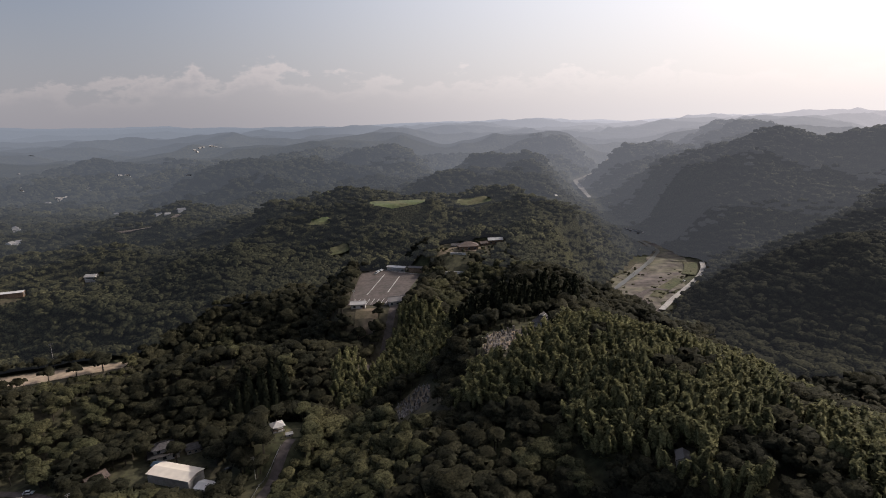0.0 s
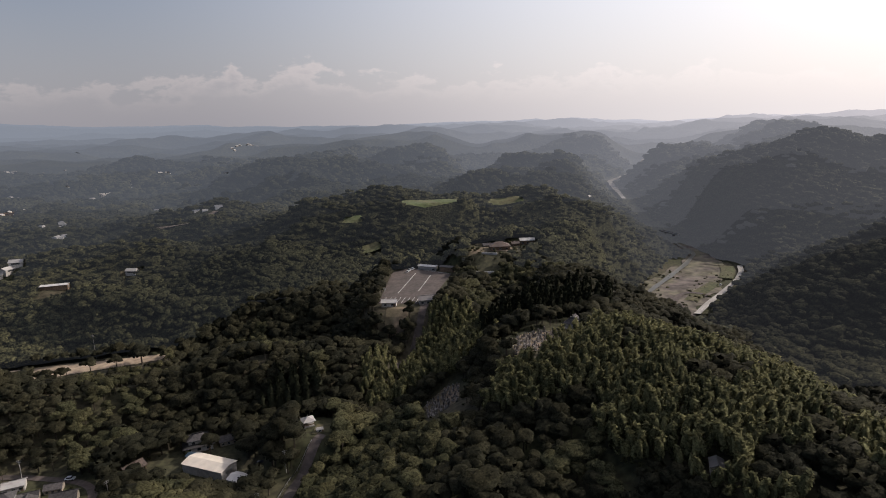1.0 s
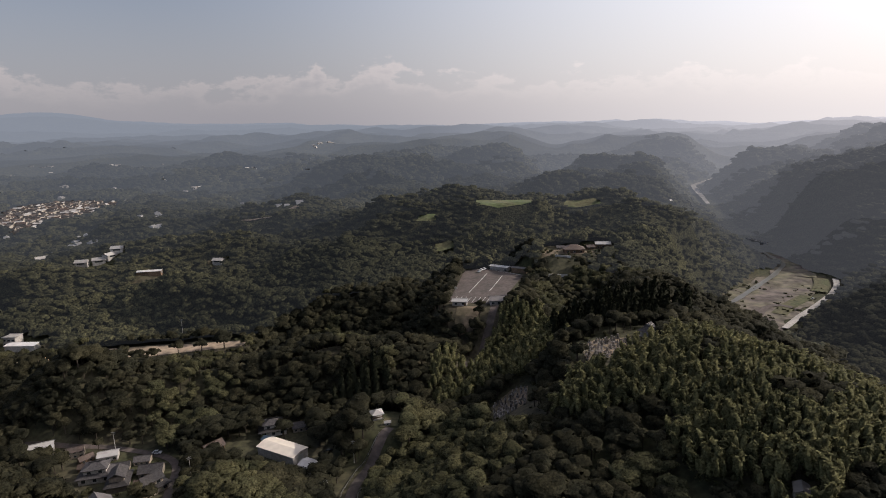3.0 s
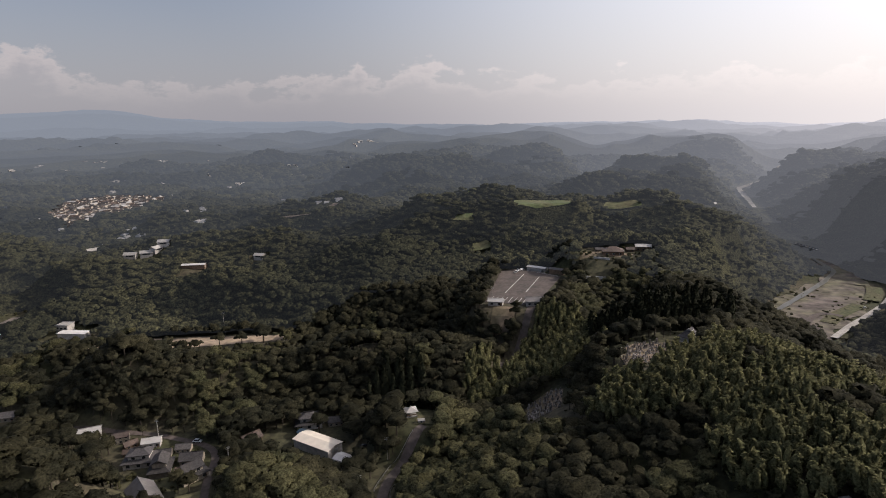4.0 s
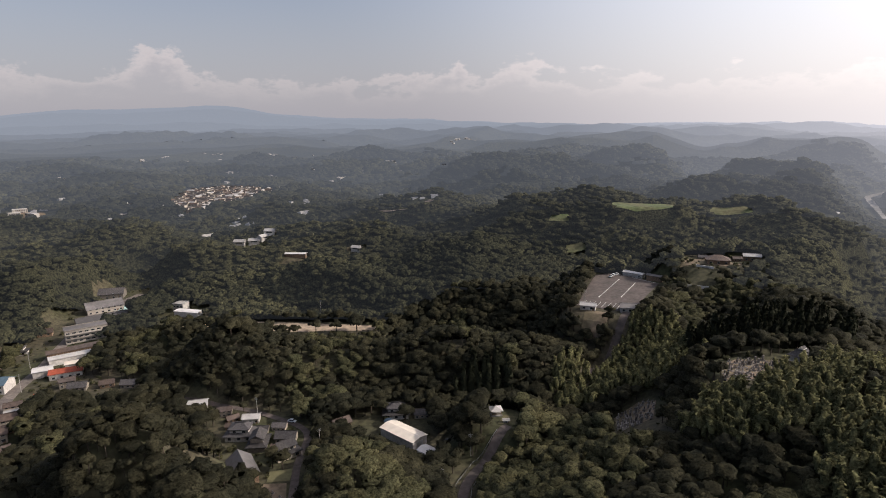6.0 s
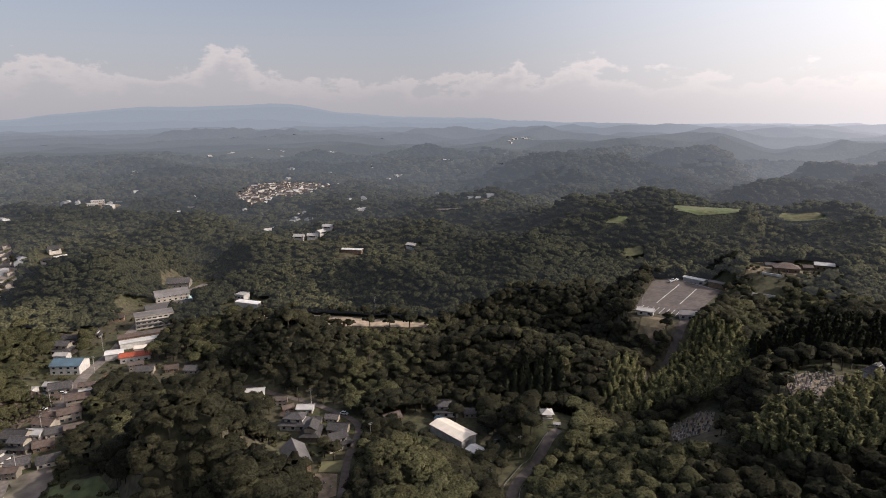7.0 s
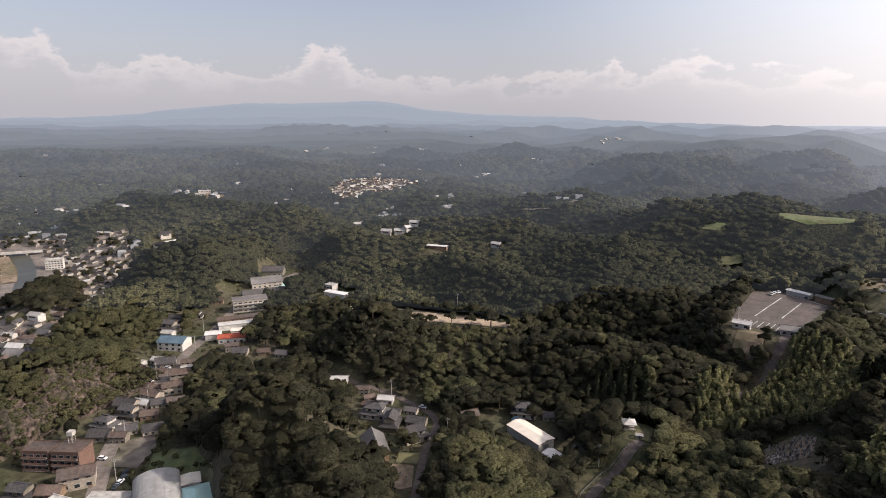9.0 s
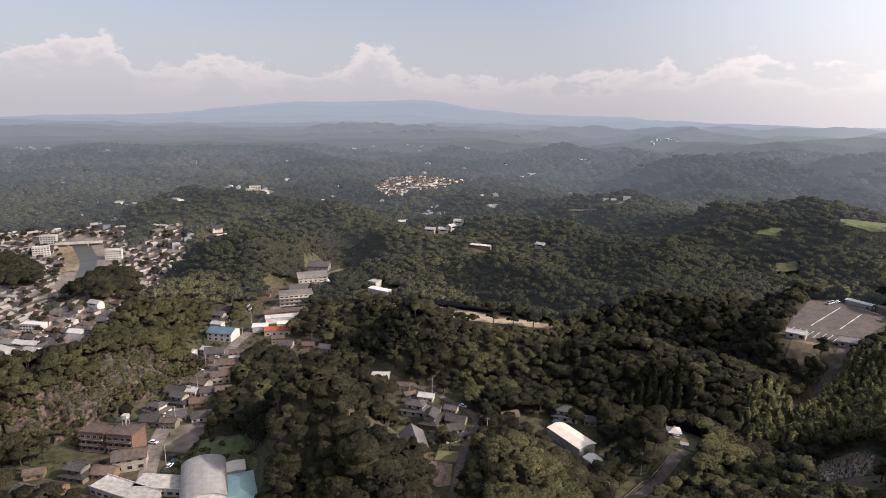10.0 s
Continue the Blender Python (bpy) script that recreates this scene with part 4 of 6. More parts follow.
def barrel(L, W, H, rise, parent):
    bm = bmesh.new()
    n = 14
    rows = []
    for x in (-L / 2 - .6, L / 2 + .6):
        rows.append([bm.verts.new((x, (W / 2 + .4) * math.sin(a), H + rise * (math.cos(a) - math.cos(1.25)) / (1 - math.cos(1.25)))) for a in (-1.25 + 2.5 * k / n for k in range(n + 1))])
        for k, v in enumerate(rows[-1]):
            v.co.y = (W / 2 + .4) * math.sin(-1.25 + 2.5 * k / n) / math.sin(1.25)
    for k in range(n):
        bm.faces.new((rows[0][k], rows[0][k + 1], rows[1][k + 1], rows[1][k]))
    bmesh.ops.solidify(bm, geom=bm.faces[:], thickness=-0.3)
    part("roof", bm, M_METAL, parent)
    bm = bmesh.new()
    for x in (-L / 2, L / 2):
        v = [bm.verts.new((x, (W / 2 - .1) * math.sin(-1.25 + 2.5 * k / n) / math.sin(1.25), H - 0.1 + rise * (math.cos(-1.25 + 2.5 * k / n) - math.cos(1.25)) / (1 - math.cos(1.25)))) for k in range(n + 1)]
        v += [bm.verts.new((x, W / 2 - .1, -1)), bm.verts.new((x, -W / 2 + .1, -1))]
        bm.faces.new(v)
    part("gable_wall", bm, M_WALL, parent)
    for s in (-1, 1):
        box_part("side_wall", (-L / 2, L / 2, s * W / 2 - .15, s * W / 2 + .15, -1, H), M_WALL, parent)
    for k in range(4):
        x = -L / 2 + L * (k + 1) / 5
        bm = bmesh.new()
        pts = [(-1.25 + 2.5 * q / n) for q in range(n + 1)]
        lo = [bm.verts.new((x - .1, (W / 2 + .4) * math.sin(a) / math.sin(1.25), H + .34 + rise * (math.cos(a) - math.cos(1.25)) / (1 - math.cos(1.25)))) for a in pts]
        hi = [bm.verts.new((v.co.x + .2, v.co.y, v.co.z)) for v in lo]
        for q in range(n):
            bm.faces.new((lo[q], lo[q + 1], hi[q + 1], hi[q]))
        part("roof_rib", bm, M_METAL, parent)


barrel(28, 17, 7, 3.2, gym)
windows(gym, 28, 17, 1, 5, h0=4.2, wide=3)
put(gym, -209, 95.5, -27, 0.97, 18)
teal = house_one("hall with pale green hipped sheet roof", 20, 11, 5.5, M_WALL, M_TEAL, 0.22, True, 4, "hall", "hall")
put(teal, -196.5, 104, -27, 0.97, 12)
put(shed("cream-roofed annex between the halls", 7, 7, 5, M_WALL, M_CREAM, 0.05, "annex"), -211.5, 110.5, -27, 1.0, 6)
put(block("long low school wing with flat grey roof", 30, 9, 1, M_WALL, M_CONCRETE, 8, False, "school_wing"), -231, 74, 20, 0.95, 13)
put(block("low school wing with flat pale roof beside the hall", 22, 9, 1, M_WALL, M_CONCRETE, 6, False, "school_wing"), -225, 86, 38, 0.95, 11)
brick = block("three-storey brown brick apartment block with dark roof", 12, 10, 3, M_BRICK, M_DARKROOF, 4, True)
put(brick, -266.5, 88.5, 35, 1.0, 11)
put(block("three-storey brown apartment wing with dark roof", 12, 8.5, 3, M_BRICK, M_DARKROOF, 4, True), -277.5, 80.5, 35, 0.96, 11)


def water_tower(label):
    h = thing("water_tower", label, "water tower")
    for sx in (-1, 1):
        for sy in (-1, 1):
            box_part("leg", (sx * 1.1 - .1, sx * 1.1 + .1, sy * 1.1 - .1, sy * 1.1 + .1, 0, 4.0), M_CONCRETE, h)
    for z in (1.3, 2.6):
        box_part("brace", (-1.1, 1.1, -.05, .05, z, z + .12), M_CONCRETE, h)
    box_part("tank", (-1.5, 1.5, -1.5, 1.5, 4.0, 6.2), M_WALL, h)
    return h


put(water_tower("pale concrete water tank on four legs on a roof"), -270, 90, 35, 0.85, None, float(ground(-266.5, 88.5)) + 9.7)
for ob, x, y, turn, size in ((H_B, -258, 66, 30, 0.95), (H_D, -251, 74, 40, 1.0), (H_D, -254, 56, 30, 1.0), (H_G, -251, 84, 62, 1.25), (H_C, -281, 106, 40, 0.9), (H_A, -290, 112, 20, 0.85), (H_B, -291, 124, 25, 0.95), (H_C, -277, 116, 60, 0.8),
                             (H_C, -302, 128, 25, 1.0), (H_E, -298, 134, 25, 0.8), (H_G, -300, 140, 20, 1.0), (H_D, -283, 130, 55, 0.9), (H_C, -291, 140, 55, 0.8), (H_G, -301, 152, 60, 1.0), (H_G, -312, 163, 55, 1.1), (H_E, -318, 172, 55, 0.9),
                             (H_G, -326, 176, 50, 0.8), (H_D, -306, 160, 60, 0.8), (H_C, -338, 168, 55, 1.0), (H_E, -346, 168, 30, 0.8), (H_B, -392, 200, 30, 1.1), (H_C, -405, 212, 30, 1.0), (H_E, -385, 195, 30, 0.8), (H_D, -425, 258, 50, 1.0),
                             (H_E, -350, 158, 20, 0.7), (H_C, -258, 47, 10, 0.9), (H_D, -272, 54, 60, 0.8), (H_G, -285, 145, 60, 0.8), (H_C, -268, 124, 60, 0.8), (H_G, -308, 147, 55, 0.7), (H_G, -272, 110, 40, 0.75), (H_D, -330, 160, 50, 0.7), (H_C, -316, 205, 40, 0.85), (H_D, -304, 214, 50, 0.8), (H_G, -328, 207, 55, 0.8), (H_C, -292, 219, 30, 0.75), (H_A, -406, 228, 40, 0.8), (H_B, -402, 213, 35, 0.8)):
    put(ob, x, y, turn, size, 8)
blue = house_one("two-storey workshop with blue sheet roof and white walls", 17, 12, 5.6, M_WALL, M_BLUE, 0.2, wins=4, name="workshop", cat="building")
put(blue, -362, 187, 32, 1.0, 12)
put(house_one("shop with orange-red roof by the street", 18, 9, 4.0, M_WALL, M_RED, 0.15, wins=4, name="shop", cat="shop"), -343, 217, 50, 0.95, 11)
put(house_one("small shop with red roof", 8, 6, 4.0, M_WALL2, M_RED, 0.25, wins=2, name="shop", cat="shop"), -322, 189, 45, 0.9, 6)
put(shed("pale-roofed store beside the street", 10, 8, 4.2, M_WALL, M_METAL, 0.1, "store"), -357, 212, 52, 1.0, 8)
put(shed("pale-roofed store behind the shop", 9, 6, 4.5, M_WALL, M_CREAM, 0.1, "store"), -349, 226, 52, 1.0, 8)
put(shed("long white-roofed warehouse beside the street", 26, 7, 4.0, M_WALL, M_METAL, 0.08, "warehouse", 6), -363, 235, 60, 1.0, 12)
put(shed("long dark-roofed warehouse beside the street", 32, 8, 4.4, M_WOOD, M_DARKROOF, 0.16, "warehouse", 6), -372, 243, 62, 1.0, 14)
# dimmer plaster on the school and halls stands in for walls in shade
put(block("three-storey white school building with long balconies", 26, 11, 3, M_TOWN, M_GREYROOF, 7, True, "school_building"), -391, 265, 60, 1.0, 15)
put(house_one("large low hall with wide grey roof", 34, 20, 4, M_TOWN, M_GREYROOF, 0.14, wins=6, name="hall", cat="hall"), -412, 293, 62, 1.0, 20)
put(house_one("hall with raised grey roof lantern", 26, 18, 4.5, M_TOWN, M_GREYROOF, 0.2, wins=6, name="hall", cat="hall"), -440, 316, 62, 1.0, 16)
put(house_one("grey-roofed clubhouse at the valley head", 20, 14, 4.5, M_TOWN, M_TILE, 0.25, wins=4, name="clubhouse", cat="building"), -466, 344, 40, 1.0, 14)
pool = thing("swimming_pool", "rectangular turquoise swimming pool with pale deck", "pool")
box_part("deck", (-14, 14, -8, 8, -0.5, 0.5), M_CONCRETE, pool)
box_part("basin", (-11, 11, -5.5, 5.5, 0.4, 0.52), M_TEAL, pool)
put(pool, -426, 330, 62, 1.0, 15)
put(shed("long white-walled store beside the sports ground", 24, 8, 5, M_WALL, M_METAL, 0.06, "store"), -356, 324, 10, 0.85, 14)
put(block("small white two-storey building by the sports ground", 9, 8, 2, M_WALL, M_CONCRETE, 3, False, "clubhouse"), -372, 332, 10, 1.0, 8)
OPEN_SPOTS += [(-308, 205, 34, 17), (-335, 200, 22, 16), (-215, 84, 30, 24), (-258, 78, 34, 26), (-262, 108, 16, 16), (-360, 190, 26, 22), (-336, 176, 20, 24), (-428, 296, 26, 30), (-345, 312, 26, 12), (-375, 244, 22, 18)]

# ---- the town beyond the hill ----
TOWN = [(-388, 10), (-383, 98), (-415, 131), (-440, 152), (-466, 176), (-496, 203), (-520, 199), (-585, 195), (-600, 215), (-690, 255), (-745, 235), (-800, 150), (-830, 30), (-600, 0)]
KNOLLS = [(-498, 160, 34, 27), (-628, 128, 56, 20), (-384, 94, 12, 10)]
T_LIST = [town_house("town house with grey tiled roof and pale walls", 11, 8, 4.2, M_TOWN, M_TILE, True), town_house("town house with dark gable roof", 10, 7.5, 4.0, M_TOWN, M_TILE, False),
          town_house("white town house with weathered pale sheet roof", 12, 8, 4.6, M_WALL, M_PALE, False), town_house("town house with brown tiled roof", 10, 8, 3.6, M_TOWN, M_TILE2, True),
          town_house("low town building with grey sheet roof", 15, 9, 3.4, M_TOWN, M_GREYROOF, False)]
T_BIG = [block("four-storey white concrete town building", 20, 11, 4, M_WALL, M_CONCRETE, 6, False, "town_block"), block("two-storey pale town building", 22, 9, 2, M_WALL, M_METAL, 7, False, "town_block")]
town_rng = random.Random(12)
CHANNEL = [(-690, 205), (-640, 196), (-590, 178), (-545, 160)]


def fill_town(poly, step, angle, chance, kinds, avoid=()):
    c, s = math.cos(radians(angle)), math.sin(radians(angle))
    cx, cy = sum(p[0] for p in poly) / len(poly), sum(p[1] for p in poly) / len(poly)
    n = int(330 / step)
    for i in range(-n, n + 1):
        for j in range(-n, n + 1):
            u, v = i * step, j * step * 0.86
            x, y = cx + u * c - v * s + town_rng.uniform(-2, 2), cy + u * s + v * c + town_rng.uniform(-1.5, 1.5)
            far_from = all(((x - a) / p) ** 2 + ((y - b) / q) ** 2 > 1 for a, b, p, q in avoid)
            if plan_tris(poly, x, y) and far_from and along(np.float64(x), np.float64(y), CHANNEL)[0] > 22 and town_rng.random() < chance:
                put(town_rng.choice(kinds), x, y, angle + town_rng.choice((0, 90, 0)) + town_rng.uniform(-8, 8), town_rng.uniform(0.58, 0.9))


for k, x, y, turn in ((0, -672, 165, 70), (1, -650, 140, 80), (0, -618, 212, 60), (1, -465, 104, 35), (1, -430, 78, 20), (1, -700, 120, 80), (0, -708, 182, 60)):
    put(T_BIG[k], x, y, turn, 0.72)
    KNOLLS.append((x, y, 14, 12))
put(block("long low civic building with flat grey roof", 40, 14, 1, M_WALL, M_GREYROOF, 10, False, "civic_building"), -404, 70, 100, 1.0)
KNOLLS.append((-404, 70, 14, 26))
TOWN_NEAR = [(-388, 10), (-383, 98), (-415, 131), (-440, 152), (-466, 176), (-480, 188), (-480, 0)]
TOWN_FAR = [(-480, 0), (-480, 189), (-496, 203), (-520, 199), (-585, 195), (-600, 215), (-690, 255), (-745, 235), (-800, 150), (-830, 30), (-600, 0)]
fill_town(TOWN_NEAR, 9.3, 28, 0.95, T_LIST + T_LIST[:2] + T_LIST[3:4], KNOLLS)
TOWN_EAST = [(-585, 196), (-630, 232), (-655, 268), (-640, 292), (-590, 272), (-530, 242), (-498, 205), (-520, 200)]
OPEN_POLYS += [TOWN, TOWN_EAST]
drape("pavement_town", TOWN, M_ROAD, 0.25, 12, "dusty pale lanes and yards between town houses")
drape("pavement_town_east", TOWN_EAST, M_ROAD, 0.25, 12, "dusty pale yards beside the town river")
strip("water_channel", CHANNEL, 15, M_WATER, 0.6, 5, "still grey-green river between stone banks")
strip("pavement_channel", [(-688, 188), (-640, 180), (-598, 166)], 16, M_EARTH, 0.9, 5, "dry brown river bank in the town")
bridge = thing("bridge", "grey concrete road bridge over a river", "bridge")
box_part("deck", (-22, 22, -3, 3, 2.5, 3.2), M_CONCRETE, bridge)
for s in (-1, 1):
    box_part("railing", (-22, 22, s * 2.9 - .12, s * 2.9 + .12, 3.21, 4.2), M_CONCRETE, bridge)
    box_part("pier", (s * 9 - .7, s * 9 + .7, -2.5, 2.5, -2, 2.49), M_CONCRETE, bridge)
put(bridge, -684, 202, 62, 1.0)
put(bridge, 243, 772, -67, 0.8, None, None, 3.0)
OPEN_LINES.append((CHANNEL, 22))
# settlements farther off
FARMS = []
def far_houses(poly, step, angle, big=1.0):
    """A distant settlement: some hundred small gabled houses."""
    bm = bmesh.new()
    c, s = math.cos(radians(angle)), math.sin(radians(angle))
    cx, cy = sum(p[0] for p in poly) / len(poly), sum(p[1] for p in poly) / len(poly)
    for i in range(-24, 25):
        for j in range(-28, 29):
            u, v = i * step, j * step * 0.8
            x, y = cx + u * c - v * s + town_rng.uniform(-3, 3), cy + u * s + v * c + town_rng.uniform(-2, 2)
            wet = along(np.float64(x), np.float64(y), CHANNEL)[0] < 22 or any(((x - a) / p) ** 2 + ((y - b) / q) ** 2 < 1 for a, b, p, q in KNOLLS)
            if not plan_tris(poly, x, y) or wet or town_rng.random() > 0.84:
                continue
            L, W, H = big * town_rng.uniform(4, 7), big * town_rng.uniform(3.2, 4.5), big * town_rng.uniform(2.6, 4.2)
            m = pose(x, y, float(ground(x, y)), 0, 0, angle + town_rng.choice((0, 90)))
            p = [bm.verts.new(m @ Vector(q)) for q in ((-L, -W, -1), (L, -W, -1), (L, W, -1), (-L, W, -1), (-L, -W, H), (L, -W, H), (L, W, H), (-L, W, H), (-L, 0, H + W * 0.45), (L, 0, H + W * 0.45))]
            r = town_rng.choice((1, 1, 1, 3, 2))
            for f, k in (((0, 1, 5, 4), 0), ((2, 3, 7, 6), 0), ((1, 2, 6, 9, 5), 0), ((3, 0, 4, 8, 7), 0), ((4, 5, 9, 8), r), ((6, 7, 8, 9), r)):
                bm.faces.new([p[q] for q in f]).material_index = k
    o = part("distant_houses", bm, M_TOWN, None)
    o.data.materials.append(M_TILE)
    o.data.materials.append(M_PALE)
    o.data.materials.append(M_TILE2)
    tagged(o, "distant settlement of small pale houses with grey roofs", "houses", kind="stuff")


FAR_TOWN = [(-752, 668), (-662, 616), (-640, 720), (-700, 890), (-830, 880), (-860, 800)]
far_houses(FAR_TOWN, 12.5, 20, 0.95)
far_houses(TOWN_FAR, 10.2, 28, 0.64)
far_houses(TOWN_EAST, 11.5, 20, 0.64)
OPEN_POLYS.append(FAR_TOWN)
for x, y, k in ((-812, 470, 1), (-840, 492, 1), (-870, 520, 1), (-812, 500, 1)):
    put(T_BIG[k], x, y, town_rng.uniform(0, 60), 0.8, 16)
for x, y in ((-502, 494), (-541, 554), (-435, 471), (-424, 480), (-418, 487), (-415, 495), (-726, 550), (-738, 576), (-575, 302), (-722, 625), (-360, 900), (-350, 860), (-330, 820), (-380, 880)):
    put(T_LIST[2], x, y, town_rng.uniform(0, 90), 0.9, 10)
for x, y in ((-994, 346), (-985, 362), (-899, 327), (-885, 318), (-917, 280), (-905, 292), (-842, 233), (-835, 250), (-899, 355), (-579, 294), (-568, 300), (-590, 305), (-800, 440), (-788, 455)):
    put(town_rng.choice(T_LIST), x, y, town_rng.uniform(0, 90), 1.0, 12)
# hamlets and lone farms scattered over the far country
def farms():
    """Small groups of far houses in clearings, with haze glow painted in."""
    bm = bmesh.new()
    for k in range(130):
        bearing, r = radians(town_rng.uniform(22, 80)), town_rng.uniform(760, 1750) if k > 20 else town_rng.uniform(620, 900)
        cx, cy = -r * math.sin(bearing), r * math.cos(bearing)
        if plan_tris(FAR_TOWN, cx, cy) or plan_tris(TOWN, cx, cy) or r < 700 and k % 2:
            continue
        grow = 1 + max(0, r - 900) / 2600
        for n in range(town_rng.choice((1, 2, 3, 4))):
            x, y = cx + town_rng.uniform(-14, 14) * grow, cy + town_rng.uniform(-14, 14) * grow
            L, W, H = town_rng.uniform(3, 4.8), town_rng.uniform(2.6, 3.6), town_rng.uniform(2.6, 4.0)
            m = pose(x, y, float(ground(x, y)) + min(2.0, max(0, (r - 900) / 150)), 0, 0, town_rng.uniform(0, 180))
            p = [bm.verts.new(m @ Vector(q)) for q in ((-L, -W, -5), (L, -W, -5), (L, W, -5), (-L, W, -5), (-L, -W, H), (L, -W, H), (L, W, H), (-L, W, H), (-L, 0, H + W * 0.45), (L, 0, H + W * 0.45))]
            q_ = town_rng.choice((1, 2, 2))
            for f, i_ in (((0, 1, 5, 4), 0), ((2, 3, 7, 6), 0), ((1, 2, 6, 9, 5), 0), ((3, 0, 4, 8, 7), 0), ((4, 5, 9, 8), q_), ((6, 7, 8, 9), q_)):
                bm.faces.new([p[i] for i in f]).material_index = i_
        FARMS.append((cx, cy - 5, 15 * grow, 15 * grow))
    o = part("distant_farms", bm, M_PALE_GLOW, None)
    o.data.materials.append(M_TILE_GLOW)
    o.data.materials.append(M_PALE_GLOW)
    tagged(o, "scattered far farmhouses in clearings, haze painted in as glow", "houses", kind="stuff")


farms()
NO_TREE_SPOTS += FARMS
for cx, cy, n in ((-832, 1141, 4), (-750, 1127, 3), (-1201, 548, 4), (-1093, 735, 4), (-1274, 1078, 3), (-1191, 1129, 3), (-1230, 586, 3), (-1261, 389, 3), (-567, 1302, 3), (-931, 675, 3), (-791, 619, 4), (152, 879, 1), (-932, 1273, 3), (-699, 1291, 3), (-313, 448, 2), (-302, 483, 1)):
    for k in range(n):
        x, y = cx + town_rng.uniform(-9, 9) * n / 2, cy + town_rng.uniform(-9, 9) * n / 2
        put(T_LIST[2], x, y, town_rng.uniform(0, 90), 0.75, 11, None, 0.2)
for k in range(20):
    x, y = -725 - k * 1.5 + town_rng.uniform(-14, 14), 1760 + k * 20 + town_rng.uniform(-14, 14)
    put(T_LIST[2], x, y, town_rng.uniform(0, 90), 0.62, None, None, 6.0)
drape("ground_cutting", [(-800, 455), (-850, 470), (-900, 520), (-860, 545), (-815, 520)], M_EARTH, 0.4, 8, "bare brown cutting beside white buildings")
put(shed("long pale-roofed barn on a wooded slope", 22, 7, 3.0, M_WOOD, M_METAL, 0.12), -347, 448, 20, 0.9, 12)
OPEN_SPOTS += [(-340, 439, 16, 12), (-835, 480, 78, 52), (-412, 460, 20, 20)]


# ---- guard rails along the hill lane ----
def guard_rail(pts, label):
    g = thing("guard_rail", label, "guard rail")
    P = np.array(pts, float)
    s = np.concatenate([[0], np.cumsum(np.hypot(*np.diff(P, axis=0).T))])
    u = np.linspace(0, s[-1], int(s[-1] / 2.5) + 1)
    Q = [(float(a), float(b), float(ground(a, b))) for a, b in zip(np.interp(u, s, P[:, 0]), np.interp(u, s, P[:, 1]))]
    for x, y, z in Q:
        box_part("post", (x - .07, x + .07, y - .07, y + .07, z - .3, z + 1.15), M_STEEL, g)
    for (ax, ay, az), (bx_, by_, bz) in zip(Q, Q[1:]):
        bm = bmesh.new()
        v = [bm.verts.new((x + o, y, z + h)) for x, y, z in ((ax, ay, az), (bx_, by_, bz)) for o, h in ((0, .8), (.08, .8), (.08, 1.12), (0, 1.12))]
        for f in ((0, 1, 5, 4), (1, 2, 6, 5), (2, 3, 7, 6), (3, 0, 4, 7), (0, 3, 2, 1), (4, 5, 6, 7)):
            bm.faces.new([v[k] for k in f])
        part("beam", bm, M_STEEL, g)


guard_rail([(-69, 178), (-77.5, 205), (-76.5, 221)], "galvanised steel guard rail beside the hill lane")
guard_rail([(-75.5, 178), (-84.5, 205), (-83.5, 222), (-77, 236)], "weathered guard rail on the outer side of the lane")


# ---- poles and cars ----
def pole(label, h, arms):
    p = thing("utility_pole", label, "pole")
    bm = bmesh.new()
    bmesh.ops.create_cone(bm, cap_ends=True, segments=8, radius1=0.17, radius2=0.10, depth=h, matrix=Matrix.Translation((0, 0, h / 2)))
    part("mast", bm, M_CONCRETE, p)
    for k in range(arms):
        box_part("crossarm", (-1.0, 1.0, -.06, .06, h - .5 - .7 * k, h - .38 - .7 * k), M_STEEL, p)
    return p


P_TALL, P_ROAD = pole("tall grey floodlight mast at the sports ground", 17, 2), pole("grey concrete utility pole beside the road", 11, 2)
for x, y in ((-246, 342),):
    put(P_TALL, x, y, 20)
for x, y, turn in ((-88, 198, 20), (-86, 226, 20), (-152, 205, 60), (-200, 219, 10), (-240, 94, 30), (-270, 112, 40), (-296, 136, 40), (-322, 154, 40), (-346, 192, 40), (-376, 216, 40), (-62, 362, 0)):
    put(P_ROAD, x, y, turn)


def car(label, paint):
    c = thing("car", label, "car", "parked cars")
    bm = bmesh.new()
    box(bm, -2.1, 2.1, -.85, .85, .35, .95)
    bmesh.ops.bevel(bm, geom=bm.edges[:], offset=0.12, segments=2, affect="EDGES")
    part("body", bm, paint, c)
    bm = bmesh.new()
    box(bm, -1.5, 1.0, -.75, .75, .9, 1.5)
    for v in bm.verts:
        if v.co.z > 1.4:
            v.co.x *= 0.75
            v.co.y *= 0.85
    part("cabin", bm, M_GLASS, c)
    box_part("roof", (-1.1, .72, -.62, .62, 1.5, 1.56), paint, c)
    for sx in (-1.3, 1.3):
        for sy in (-.8, .8):
            bm = bmesh.new()
            bmesh.ops.create_cone(bm, cap_ends=True, segments=12, radius1=.34, radius2=.34, depth=.22, matrix=pose(sx, sy, .34, 90))
            part("wheel", bm, M_TYRE, c)
    return c


